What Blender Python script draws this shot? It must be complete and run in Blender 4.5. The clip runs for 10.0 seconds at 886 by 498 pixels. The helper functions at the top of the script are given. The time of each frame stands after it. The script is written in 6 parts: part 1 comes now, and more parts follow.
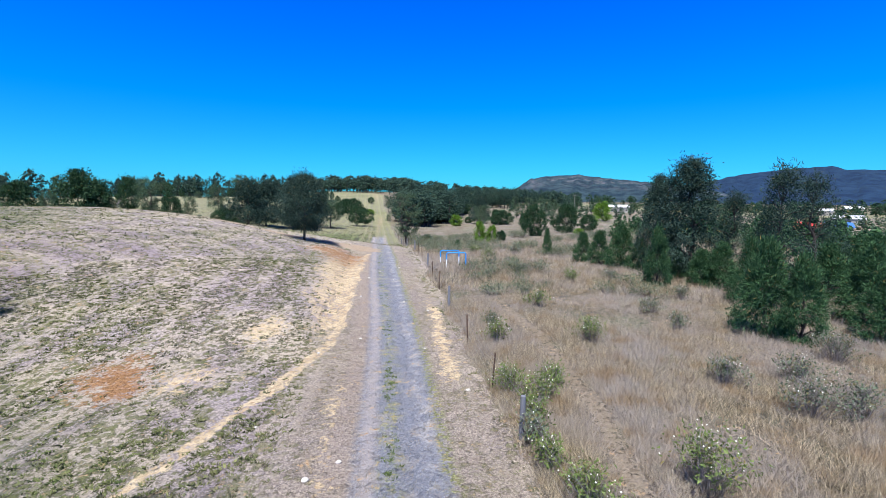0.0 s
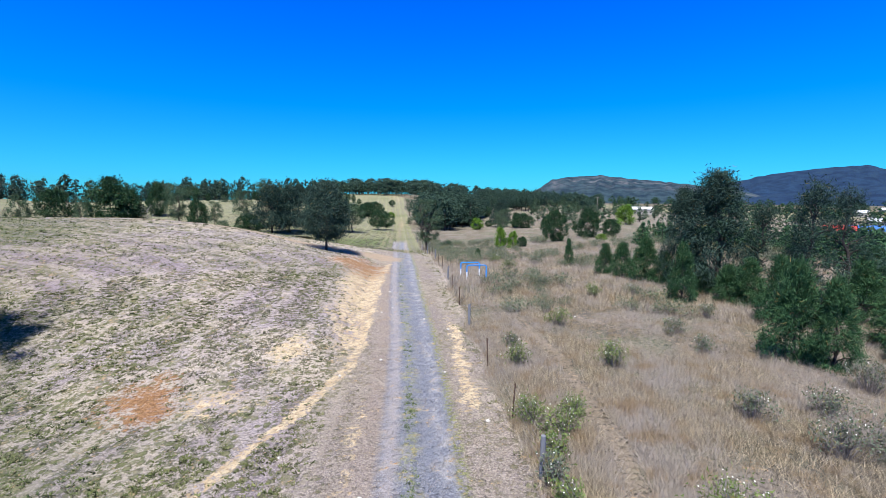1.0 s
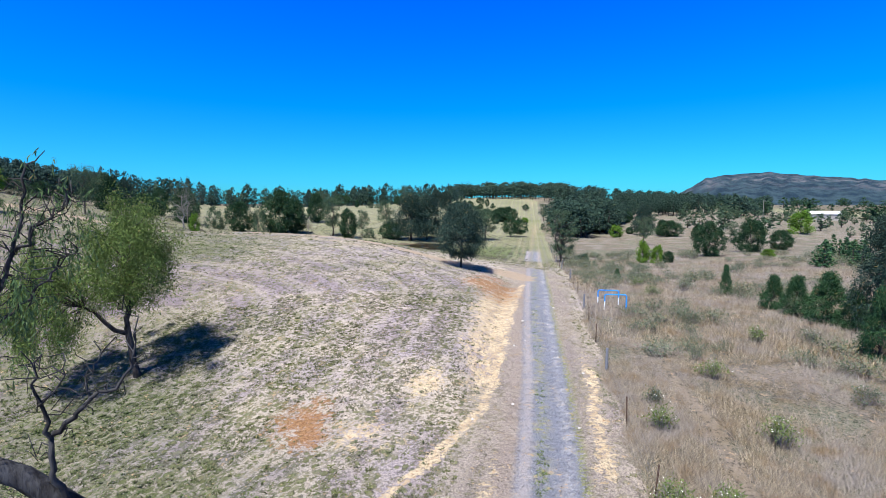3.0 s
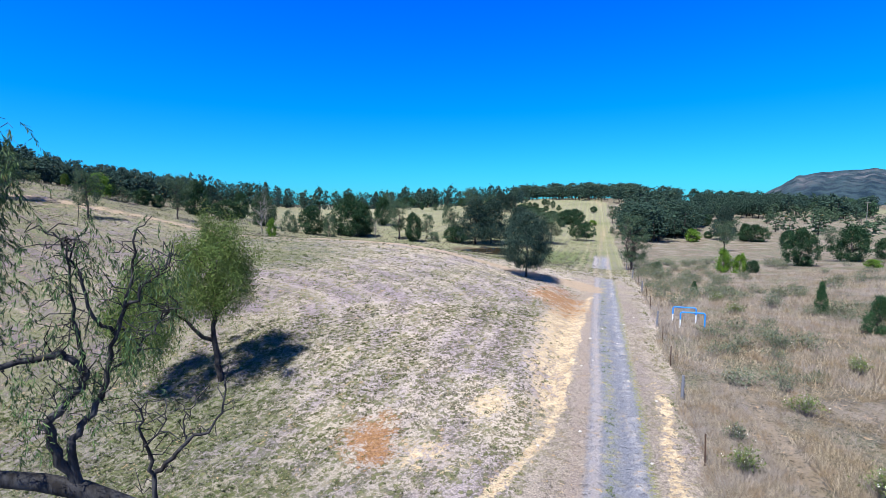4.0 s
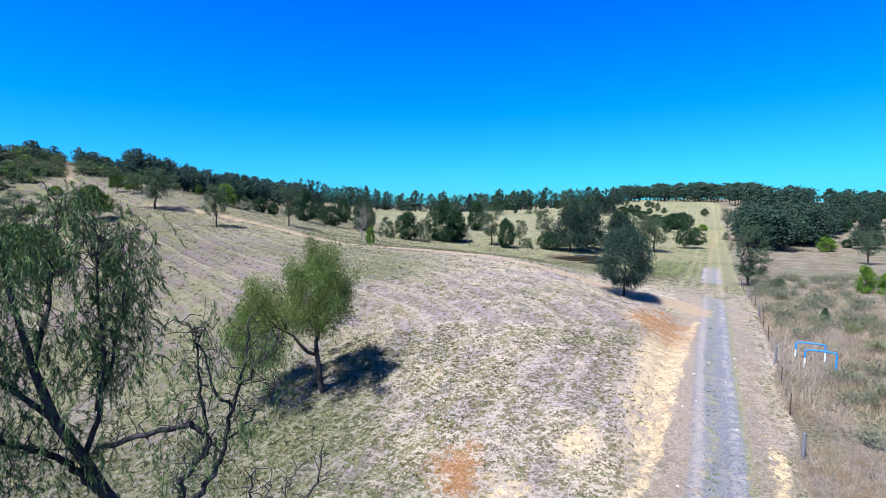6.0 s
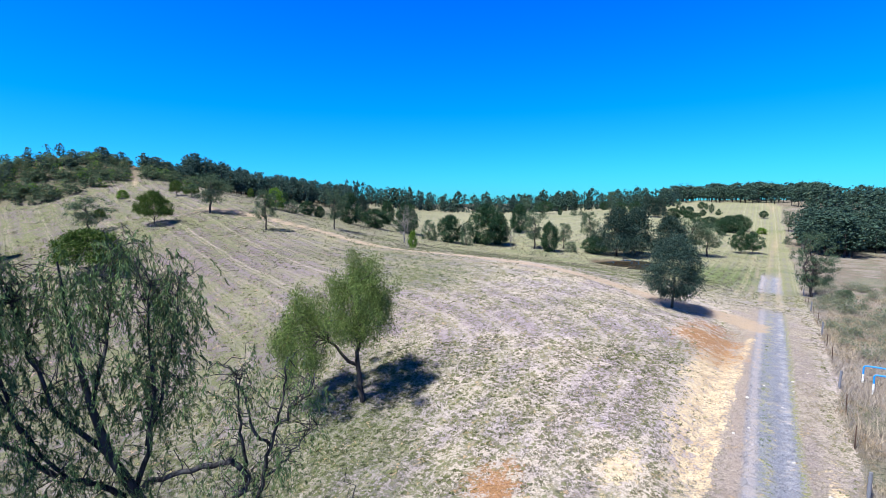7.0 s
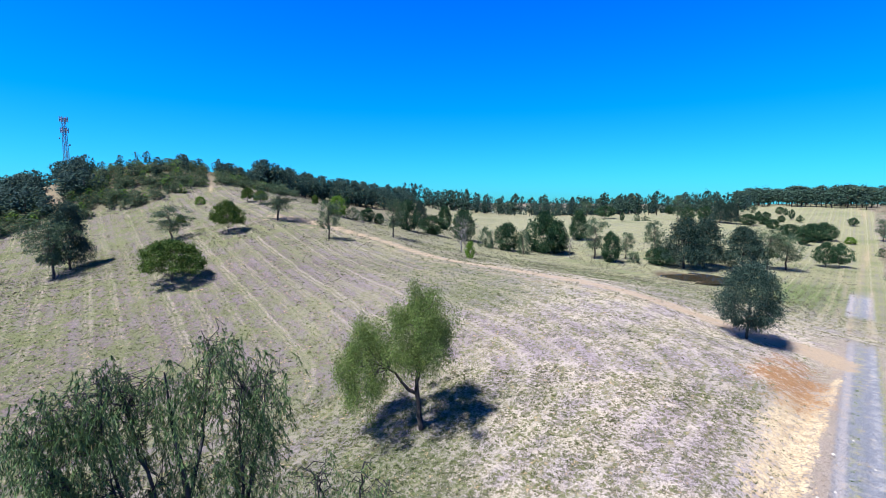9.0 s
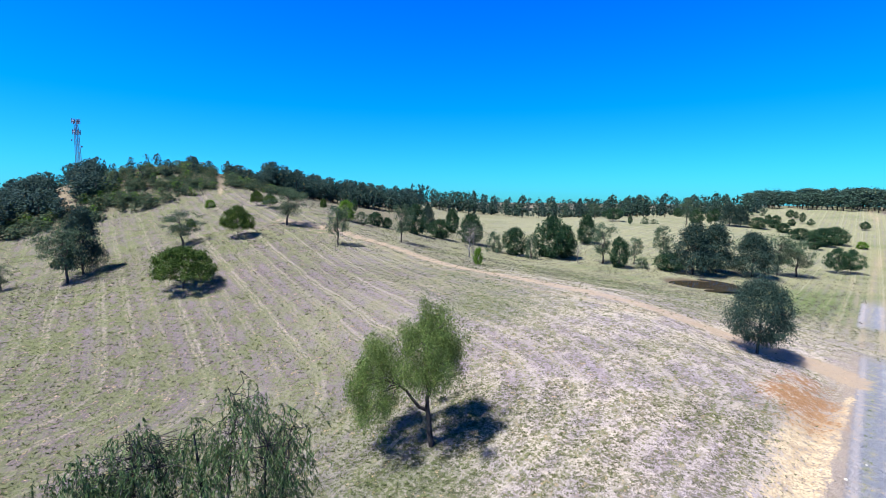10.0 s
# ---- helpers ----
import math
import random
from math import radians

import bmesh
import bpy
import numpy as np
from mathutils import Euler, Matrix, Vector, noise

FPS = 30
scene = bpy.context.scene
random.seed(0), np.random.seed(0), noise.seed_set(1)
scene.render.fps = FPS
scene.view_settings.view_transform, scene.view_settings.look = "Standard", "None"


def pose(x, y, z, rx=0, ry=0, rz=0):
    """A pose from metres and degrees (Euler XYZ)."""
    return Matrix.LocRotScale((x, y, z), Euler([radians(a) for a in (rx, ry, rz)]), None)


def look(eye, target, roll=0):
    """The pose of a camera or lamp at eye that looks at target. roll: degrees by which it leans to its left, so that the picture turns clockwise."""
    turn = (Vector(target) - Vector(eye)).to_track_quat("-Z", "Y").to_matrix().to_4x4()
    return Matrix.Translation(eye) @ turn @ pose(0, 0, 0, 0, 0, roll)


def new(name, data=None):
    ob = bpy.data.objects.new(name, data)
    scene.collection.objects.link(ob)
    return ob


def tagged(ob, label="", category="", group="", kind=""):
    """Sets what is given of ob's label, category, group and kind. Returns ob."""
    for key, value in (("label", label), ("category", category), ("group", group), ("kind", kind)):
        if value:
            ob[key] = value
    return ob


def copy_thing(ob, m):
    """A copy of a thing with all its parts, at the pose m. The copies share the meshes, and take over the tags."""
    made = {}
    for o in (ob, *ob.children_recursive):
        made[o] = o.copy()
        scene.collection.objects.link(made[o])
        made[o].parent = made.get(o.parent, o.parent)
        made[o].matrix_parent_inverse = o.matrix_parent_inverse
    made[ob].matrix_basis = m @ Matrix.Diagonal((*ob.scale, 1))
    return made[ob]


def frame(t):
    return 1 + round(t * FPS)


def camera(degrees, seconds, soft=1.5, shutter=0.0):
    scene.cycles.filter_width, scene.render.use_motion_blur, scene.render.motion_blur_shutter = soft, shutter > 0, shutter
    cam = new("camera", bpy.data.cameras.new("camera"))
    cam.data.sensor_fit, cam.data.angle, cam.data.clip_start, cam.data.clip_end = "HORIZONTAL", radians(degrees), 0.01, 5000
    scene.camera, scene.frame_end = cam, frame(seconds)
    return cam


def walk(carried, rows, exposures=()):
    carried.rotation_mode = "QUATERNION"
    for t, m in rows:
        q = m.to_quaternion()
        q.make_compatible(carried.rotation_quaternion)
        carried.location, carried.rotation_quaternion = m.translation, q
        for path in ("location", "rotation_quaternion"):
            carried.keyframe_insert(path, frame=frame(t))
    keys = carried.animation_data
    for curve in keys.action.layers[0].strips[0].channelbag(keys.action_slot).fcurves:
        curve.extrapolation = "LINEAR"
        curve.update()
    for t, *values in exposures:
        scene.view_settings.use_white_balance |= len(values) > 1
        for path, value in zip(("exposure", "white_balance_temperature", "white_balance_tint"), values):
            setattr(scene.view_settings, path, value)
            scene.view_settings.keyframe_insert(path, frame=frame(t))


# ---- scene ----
cam = camera(86.7, 10.0, soft=0.45)
SCALE, EYE = 11.0, 7.5
ROWS = [
    (0.0, 0.002, 0.002, 0.0, 0.0, -5.84, 0.354), (0.5, 0.0, 0.007, 0.048, 0.675, -5.789, 0.277),
    (1.0, 0.003, 0.008, 0.095, 2.523, -5.721, 0.2), (1.5, 0.008, 0.009, 0.141, 5.293, -5.682, 0.15),
    (2.0, 0.004, 0.016, 0.192, 9.691, -5.694, 0.08), (2.5, -0.003, 0.016, 0.242, 14.142, -5.661, 0.05),
    (4.0, -0.027, 0.018, 0.384, 26.4, -5.585, -0.07), (4.5, -0.022, 0.028, 0.427, 29.276, -5.581, -0.156),
    (5.0, -0.02, 0.034, 0.466, 32.758, -5.578, -0.207), (5.5, -0.016, 0.02, 0.505, 35.342, -5.591, -0.179),
    (7.0, 0.0, 0.044, 0.633, 43.014, -5.659, -0.13), (7.5, -0.003, 0.047, 0.679, 45.565, -5.682, -0.049),
    (8.0, -0.01, 0.037, 0.724, 47.523, -5.672, 0.065), (8.5, -0.024, 0.034, 0.785, 48.986, -5.774, 0.18),
    (9.0, -0.034, 0.024, 0.852, 49.765, -5.843, 0.283), (9.5, -0.045, 0.006, 0.919, 50.318, -5.921, 0.445),
    (10.0, -0.052, -0.003, 0.98, 50.551, -5.961, 0.531),
]


def drone(x, y, z, yaw, pitch, roll):
    a, b = radians(yaw), radians(pitch)
    eye = Vector((SCALE * x, SCALE * y, EYE + SCALE * z))
    return look(eye, eye + Vector((-math.sin(a) * math.cos(b), math.cos(a) * math.cos(b), math.sin(b))), roll)


walk(cam, [(t, drone(*r)) for t, *r in ROWS], [(0.0, 0.90, 6300, 9.0), (2.5, 0.94, 6300, 9.0), (5.0, 1.06, 6250, 9.0), (8.0, 1.15, 6250, 9.0), (10.0, 1.15, 6250, 9.0)])

# ---- light ----
SUN_AZ, SUN_EL = -168.0, 62.0   # compass degrees from +y towards +x
sun_dir = Vector((math.sin(radians(SUN_AZ)) * math.cos(radians(SUN_EL)), math.cos(radians(SUN_AZ)) * math.cos(radians(SUN_EL)), math.sin(radians(SUN_EL))))
sun = new("sun", bpy.data.lights.new("sun", "SUN"))
sun.data.energy, sun.data.angle, sun.data.color = 5.0, radians(0.53), (1.0, 0.97, 0.92)
sun.matrix_world = look(sun_dir * 60, (0, 0, 0))

world = bpy.data.worlds.new("sky")
scene.world = world
world.use_nodes = True
wn, wl = world.node_tree.nodes, world.node_tree.links
wn.clear()
sky = wn.new("ShaderNodeTexSky")
sky.sky_type, sky.sun_disc = "NISHITA", False
sky.sun_elevation, sky.sun_rotation = radians(SUN_EL), radians(SUN_AZ)
sky.air_density, sky.dust_density, sky.ozone_density = 1.0, 0.3, 2.0
# deep saturated blue of a clear dry day, as the clip's small camera shows it
wgeo = wn.new("ShaderNodeTexCoord")
wsep = wn.new("ShaderNodeSeparateXYZ")
wl.new(wgeo.outputs["Generated"], wsep.inputs[0])
ramp = wn.new("ShaderNodeValToRGB")
ramp.color_ramp.elements[0].position, ramp.color_ramp.elements[0].color = 0.0, (0.10, 0.58, 0.92, 1)
ramp.color_ramp.elements[1].position, ramp.color_ramp.elements[1].color = 0.9, (0.0, 0.03, 0.12, 1)
e = ramp.color_ramp.elements.new(0.22)
e.color = (0.0, 0.49, 1.30, 1)
e = ramp.color_ramp.elements.new(0.46)
e.color = (0.0, 0.36, 1.60, 1)
e = ramp.color_ramp.elements.new(0.62)
e.color = (0.0, 0.10, 0.38, 1)
wl.new(wsep.outputs[2], ramp.inputs[0])
mul = wn.new("ShaderNodeMix")
mul.data_type, mul.blend_type = "RGBA", "MULTIPLY"
mul.inputs["Factor"].default_value = 1.0
wl.new(sky.outputs[0], mul.inputs["A"])
wl.new(ramp.outputs[0], mul.inputs["B"])
back = wn.new("ShaderNodeBackground")
back.inputs["Strength"].default_value = 0.088
wout = wn.new("ShaderNodeOutputWorld")
wl.new(mul.outputs["Result"], back.inputs[0])
wl.new(back.outputs[0], wout.inputs[0])


# ---- materials ----
class Mat:
    """A node material under construction, with short calls for the usual nodes."""

    def __init__(self, name, rough=0.85):
        self.m = bpy.data.materials.new(name)
        self.m.use_nodes = True
        self.n, self.l = self.m.node_tree.nodes, self.m.node_tree.links
        self.b = self.n["Principled BSDF"]
        self.b.inputs["Roughness"].default_value = rough
        self.b.inputs["Specular IOR Level"].default_value = 0.25
        self.tc = self.n.new("ShaderNodeTexCoord").outputs["Object"]

    def put(self, socket, value):
        if isinstance(value, bpy.types.NodeSocket):
            self.l.new(value, socket)
        elif isinstance(value, (tuple, list)) and len(value) == 3 and socket.type == "RGBA":
            socket.default_value = (*value, 1)
        else:
            socket.default_value = value

    def noise(self, scale, detail=4.0, rough=0.6, vec=None, lo=0.0, hi=1.0, stretch=None):
        t = self.n.new("ShaderNodeTexNoise")
        v = vec or self.tc
        if stretch:
            mp = self.n.new("ShaderNodeMapping")
            self.l.new(v, mp.inputs[0])
            mp.inputs["Scale"].default_value = stretch
            v = mp.outputs[0]
        self.l.new(v, t.inputs["Vector"])
        t.inputs["Scale"].default_value, t.inputs["Detail"].default_value, t.inputs["Roughness"].default_value = scale, detail, rough
        return self.span(t.outputs[0], lo, hi) if (lo, hi) != (0.0, 1.0) else t.outputs[0]

    def span(self, value, lo, hi, a=0.0, b=1.0):
        r = self.n.new("ShaderNodeMapRange")
        self.put(r.inputs[0], value)
        for i, v in zip((1, 2, 3, 4), (lo, hi, a, b)):
            r.inputs[i].default_value = v
        return r.outputs[0]

    def math(self, op, a, b=0.0, c=0.0):
        m = self.n.new("ShaderNodeMath")
        m.operation = op
        for i, v in enumerate((a, b, c)):
            self.put(m.inputs[i], v)
        return m.outputs[0]

    def cells(self, scale):
        """Distance to the middle of the nearest of many scattered cells, and a number of that cell."""
        t = self.n.new("ShaderNodeTexVoronoi")
        self.l.new(self.tc, t.inputs["Vector"])
        t.inputs["Scale"].default_value = scale
        sep = self.n.new("ShaderNodeSeparateXYZ")
        self.l.new(t.outputs["Color"], sep.inputs[0])
        return t.outputs["Distance"], sep.outputs[0]

    def mix(self, f, a, b, blend="MIX"):
        m = self.n.new("ShaderNodeMix")
        m.data_type, m.blend_type = "RGBA", blend
        self.put(m.inputs["Factor"], f)
        self.put(m.inputs["A"], a)
        self.put(m.inputs["B"], b)
        return m.outputs["Result"]

    def attr(self, name):
        a = self.n.new("ShaderNodeAttribute")
        a.attribute_name = name
        return a.outputs["Fac"]

    def island(self):
        return self.n.new("ShaderNodeNewGeometry").outputs["Random Per Island"]

    def rand(self):
        return self.n.new("ShaderNodeObjectInfo").outputs["Random"]

    def base(self, colour):
        self.put(self.b.inputs["Base Color"], colour)
        return self

    def edge(self, mask, grain, rag=0.9, soft=0.1):
        """A mask whose border is broken up by a noise."""
        return self.span(self.math("ADD", mask, self.math("MULTIPLY", self.math("ADD", self.span(grain, 0.3, 0.7), -0.5), rag)), 0.5 - soft, 0.5 + soft)

    def bump(self, height, strength=0.3, dist=0.05):
        b = self.n.new("ShaderNodeBump")
        b.inputs["Strength"].default_value, b.inputs["Distance"].default_value = strength, dist
        self.l.new(height, b.inputs["Height"])
        self.l.new(b.outputs[0], self.b.inputs["Normal"])
        return self


def leaf_material(name, dark, light, dry=(0.16, 0.13, 0.05), dryness=0.06, gloss=0.45, through_light=0.13):
    k = Mat(name, min(gloss + 0.2, 0.8))
    k.b.inputs["Specular IOR Level"].default_value = 0.12
    r = k.island()
    c = k.mix(k.span(r, 0.0, 1.0), dark, light)
    c = k.mix(k.noise(0.55, 2.0, lo=0.35, hi=0.65), c, k.mix(0.45, c, dark))
    c = k.mix(k.span(k.math("FRACT", k.math("MULTIPLY", r, 37.0)), 1.0 - dryness, 1.0 - dryness + 0.01), c, dry)
    c = k.mix(k.span(k.rand(), 0, 1, 0.0, 0.35), c, k.mix(0.5, c, light))
    k.base(c)
    tr = k.n.new("ShaderNodeBsdfTranslucent")
    k.put(tr.inputs["Color"], c)
    mx = k.n.new("ShaderNodeMixShader")
    mx.inputs[0].default_value = through_light
    out = k.n["Material Output"]
    k.l.new(k.b.outputs[0], mx.inputs[1])
    k.l.new(tr.outputs[0], mx.inputs[2])
    k.l.new(mx.outputs[0], out.inputs[0])
    return k.m


def bark_material(name, dark, light):
    k = Mat(name, 0.9)
    f = k.noise(6.0, 6.0, lo=0.35, hi=0.65, stretch=(1, 1, 0.25))
    c = k.mix(f, dark, light)
    c = k.mix(k.noise(0.8, 3.0, lo=0.45, hi=0.62), c, k.mix(0.5, c, (0.02, 0.017, 0.015)))
    return k.base(c).bump(f, 0.6, 0.03).m


LEAF_GUM = leaf_material("gum_leaf", (0.022, 0.048, 0.028), (0.095, 0.145, 0.082), dryness=0.03)
LEAF_OAK = leaf_material("she_oak_needle", (0.012, 0.030, 0.025), (0.052, 0.086, 0.066), gloss=0.6, dryness=0.02)
LEAF_NEAR = leaf_material("pepper_leaf", (0.046, 0.082, 0.020), (0.165, 0.225, 0.060), dryness=0.03)
LEAF_HERO = leaf_material("hanging_gum_leaf", (0.022, 0.052, 0.024), (0.150, 0.230, 0.085), gloss=0.30, dryness=0.03)
LEAF_ROUND = leaf_material("broad_leaf", (0.026, 0.058, 0.012), (0.110, 0.168, 0.032), gloss=0.4, dryness=0.02)
LEAF_DARK = leaf_material("dense_dark_leaf", (0.010, 0.032, 0.016), (0.046, 0.096, 0.042), dryness=0.02)
LEAF_BRIGHT = leaf_material("bright_leaf", (0.045, 0.100, 0.012), (0.150, 0.270, 0.035), dryness=0.02)
LEAF_YOUNG = leaf_material("young_she_oak_needle", (0.011, 0.040, 0.023), (0.070, 0.145, 0.056), gloss=0.6, dryness=0.02)
# these three leaf colours carry a bluish tint for haze over the distance
LEAF_SCRUB = leaf_material("hill_scrub_leaf", (0.024, 0.050, 0.030), (0.100, 0.146, 0.074), dryness=0.08)
LEAF_WOOD = leaf_material("hazed_wood_leaf", (0.011, 0.032, 0.034), (0.052, 0.096, 0.078), dryness=0.02)
LEAF_FOREST = leaf_material("hazed_gum_leaf", (0.014, 0.036, 0.030), (0.056, 0.096, 0.064), dryness=0.01)
LEAF_GREY = leaf_material("sparse_grey_leaf", (0.075, 0.082, 0.068), (0.18, 0.19, 0.155), dryness=0.2)
BARK = bark_material("grey_brown_bark", (0.035, 0.028, 0.024), (0.13, 0.11, 0.095))
BARK_PALE = bark_material("pale_gum_bark", (0.10, 0.09, 0.085), (0.33, 0.31, 0.29))
BARK_HERO = bark_material("silvery_dark_gum_bark", (0.010, 0.009, 0.010), (0.066, 0.066, 0.072))
BARK_DARK = bark_material("dark_ironbark", (0.018, 0.014, 0.013), (0.085, 0.072, 0.066))

# ---- lie of the land ----
MOUNDS = [(0, (0,), 25), (30, (-80, -45, -12, 22), 16), (62, (-98, -78, -55, -30, -5, 25), 26), (115, (-95, -84, -72, -58, -40, -20, 5, 35), 42),
          (205, (-98, -86, -76, -62, -46, -30, -12, 8, 32), 72), (200, (-82,), 28), (345, (-85, -65, -45, -28, -10, 8), 85), (500, (-80, -55, -32, -12, 10, 32), 120),
          (800, (-75, -40, -5, 30), 330), (1700, (-60, 0, 40), 800), (300, (120, -160), 250)]
RISE = [3.76, -2.83, -0.39, -0.94, 0.37, -4.38, 4.71, -4.57, 10.72, -4.67, 4.8, 36.19, -95.27, 104.11, -49.71, 15.69, -6.89, 2.39, 2.92, -35.52, 100.44, -104.75, 82.82, -72.04, 63.94, -40.99, 16.87, -7.67, 12.41, 9.79, 16.97, -0.92, -2.38, 7.26, -4.55, 4.37, 3.04, -1.1, 9.25, 2.95, -7.33, 5.72, 3.45, 3.86, 2.89, -6.02, 5.01, 0.41, -9.67, 1.27]
CENTRES = np.array([(r * math.sin(radians(a)), r * math.cos(radians(a)), s) for r, az, s in MOUNDS for a in az])


def lateral(x, y):
    """Metres to the right of the vehicle track's centre line."""
    return x + 0.12 * y + 0.00006 * y * y + 0.15


def wobble(x, y, size, seed=0.0):
    """Cheap smooth unevenness, about -1 to 1."""
    a, b = x / size + seed, y / size - 1.7 * seed
    return (np.sin(a * 1.0 + 1.3 * np.sin(b * 0.9)) + np.sin(b * 1.3 + 1.1 * np.sin(a * 1.1 + 2.0)) + 0.6 * np.sin(2.3 * a - 1.9 * b)) / 2.6


def step(v, lo, hi):
    t = np.clip((v - lo) / (hi - lo), 0, 1)
    return t * t * (3 - 2 * t)


def hills(x, y):
    return (np.exp(-((x[..., None] - CENTRES[:, 0]) ** 2 + (y[..., None] - CENTRES[:, 1]) ** 2) / (2 * CENTRES[:, 2] ** 2)) * RISE).sum(-1)


POND, POND_Z = (-46.0, 112.5), -0.45


def pond_d(x, y):
    """Below 1 inside the dam's rim."""
    u, v = (x - POND[0]) * 0.92 + (y - POND[1]) * 0.39, -(x - POND[0]) * 0.39 + (y - POND[1]) * 0.92
    return np.sqrt((u / 6.2) ** 2 + (v / 5.8) ** 2)


def ground_z(x, y):
    x, y = np.asarray(x, float), np.asarray(y, float)
    r = np.hypot(x, y)
    z = hills(x, y)
    lat = lateral(x, y)
    near = np.exp(-(r / 120) ** 2)
    z = z + near * (0.10 * wobble(x, y, 3.1) + 0.04 * wobble(x, y, 0.9, 3.0))
    along = step(y, 20, 27) * (1 - step(y, 52, 62))
    # cut bank above the track, track bed with two shallow wheel ruts
    z = z + along * 0.55 * (1 - step(lat, -5.8 - 0.05 * (y - 30), -3.4)) - along * 0.30 * np.exp(-((lat + 3.0) / 0.9) ** 2)
    bed = np.exp(-(lat / 2.6) ** 4) * near
    z = z - bed * 0.05 - bed * 0.05 * (np.exp(-((lat + 0.85) / 0.3) ** 2) + np.exp(-((lat - 0.75) / 0.35) ** 2))
    # hollow where the side track leaves, and the back of the paddock's crest
    z = z - 1.05 * np.exp(-(((x + 14) / 9) ** 2 + ((y - 55) / 8) ** 2)) - 0.5 * np.exp(-(((x + 42) / 22) ** 2 + ((y - 72) / 10) ** 2))
    # dug dam
    d = pond_d(x, y)
    inside = 1 - step(d, 0.75, 1.35)
    z = z * (1 - inside) + inside * (POND_Z - 1.0 + 1.2 * np.clip(d, 0, 1.3) ** 2)
    return z


def gz(x, y):
    return float(ground_z(np.array([float(x)]), np.array([float(y)]))[0])


def mesh_object(name, verts, faces, material, parent=None, smooth=False, mats=None, label=""):
    me = bpy.data.meshes.new(name)
    verts = np.asarray(verts, np.float32)
    if isinstance(faces, np.ndarray):
        k, n = faces.shape[1], len(faces)
        me.vertices.add(len(verts))
        me.vertices.foreach_set("co", verts.ravel())
        me.loops.add(n * k)
        me.loops.foreach_set("vertex_index", faces.astype(np.int32).ravel())
        me.polygons.add(n)
        me.polygons.foreach_set("loop_start", np.arange(n, dtype=np.int32) * k)
        me.update(calc_edges=True)
    else:
        me.from_pydata(verts.tolist(), [], faces)
    if smooth:
        me.polygons.foreach_set("use_smooth", np.ones(len(me.polygons), bool))
    me.materials.append(material)
    ob = new(name, me)
    if parent:
        ob.parent = parent
    if label:
        tagged(ob, label)
    return ob


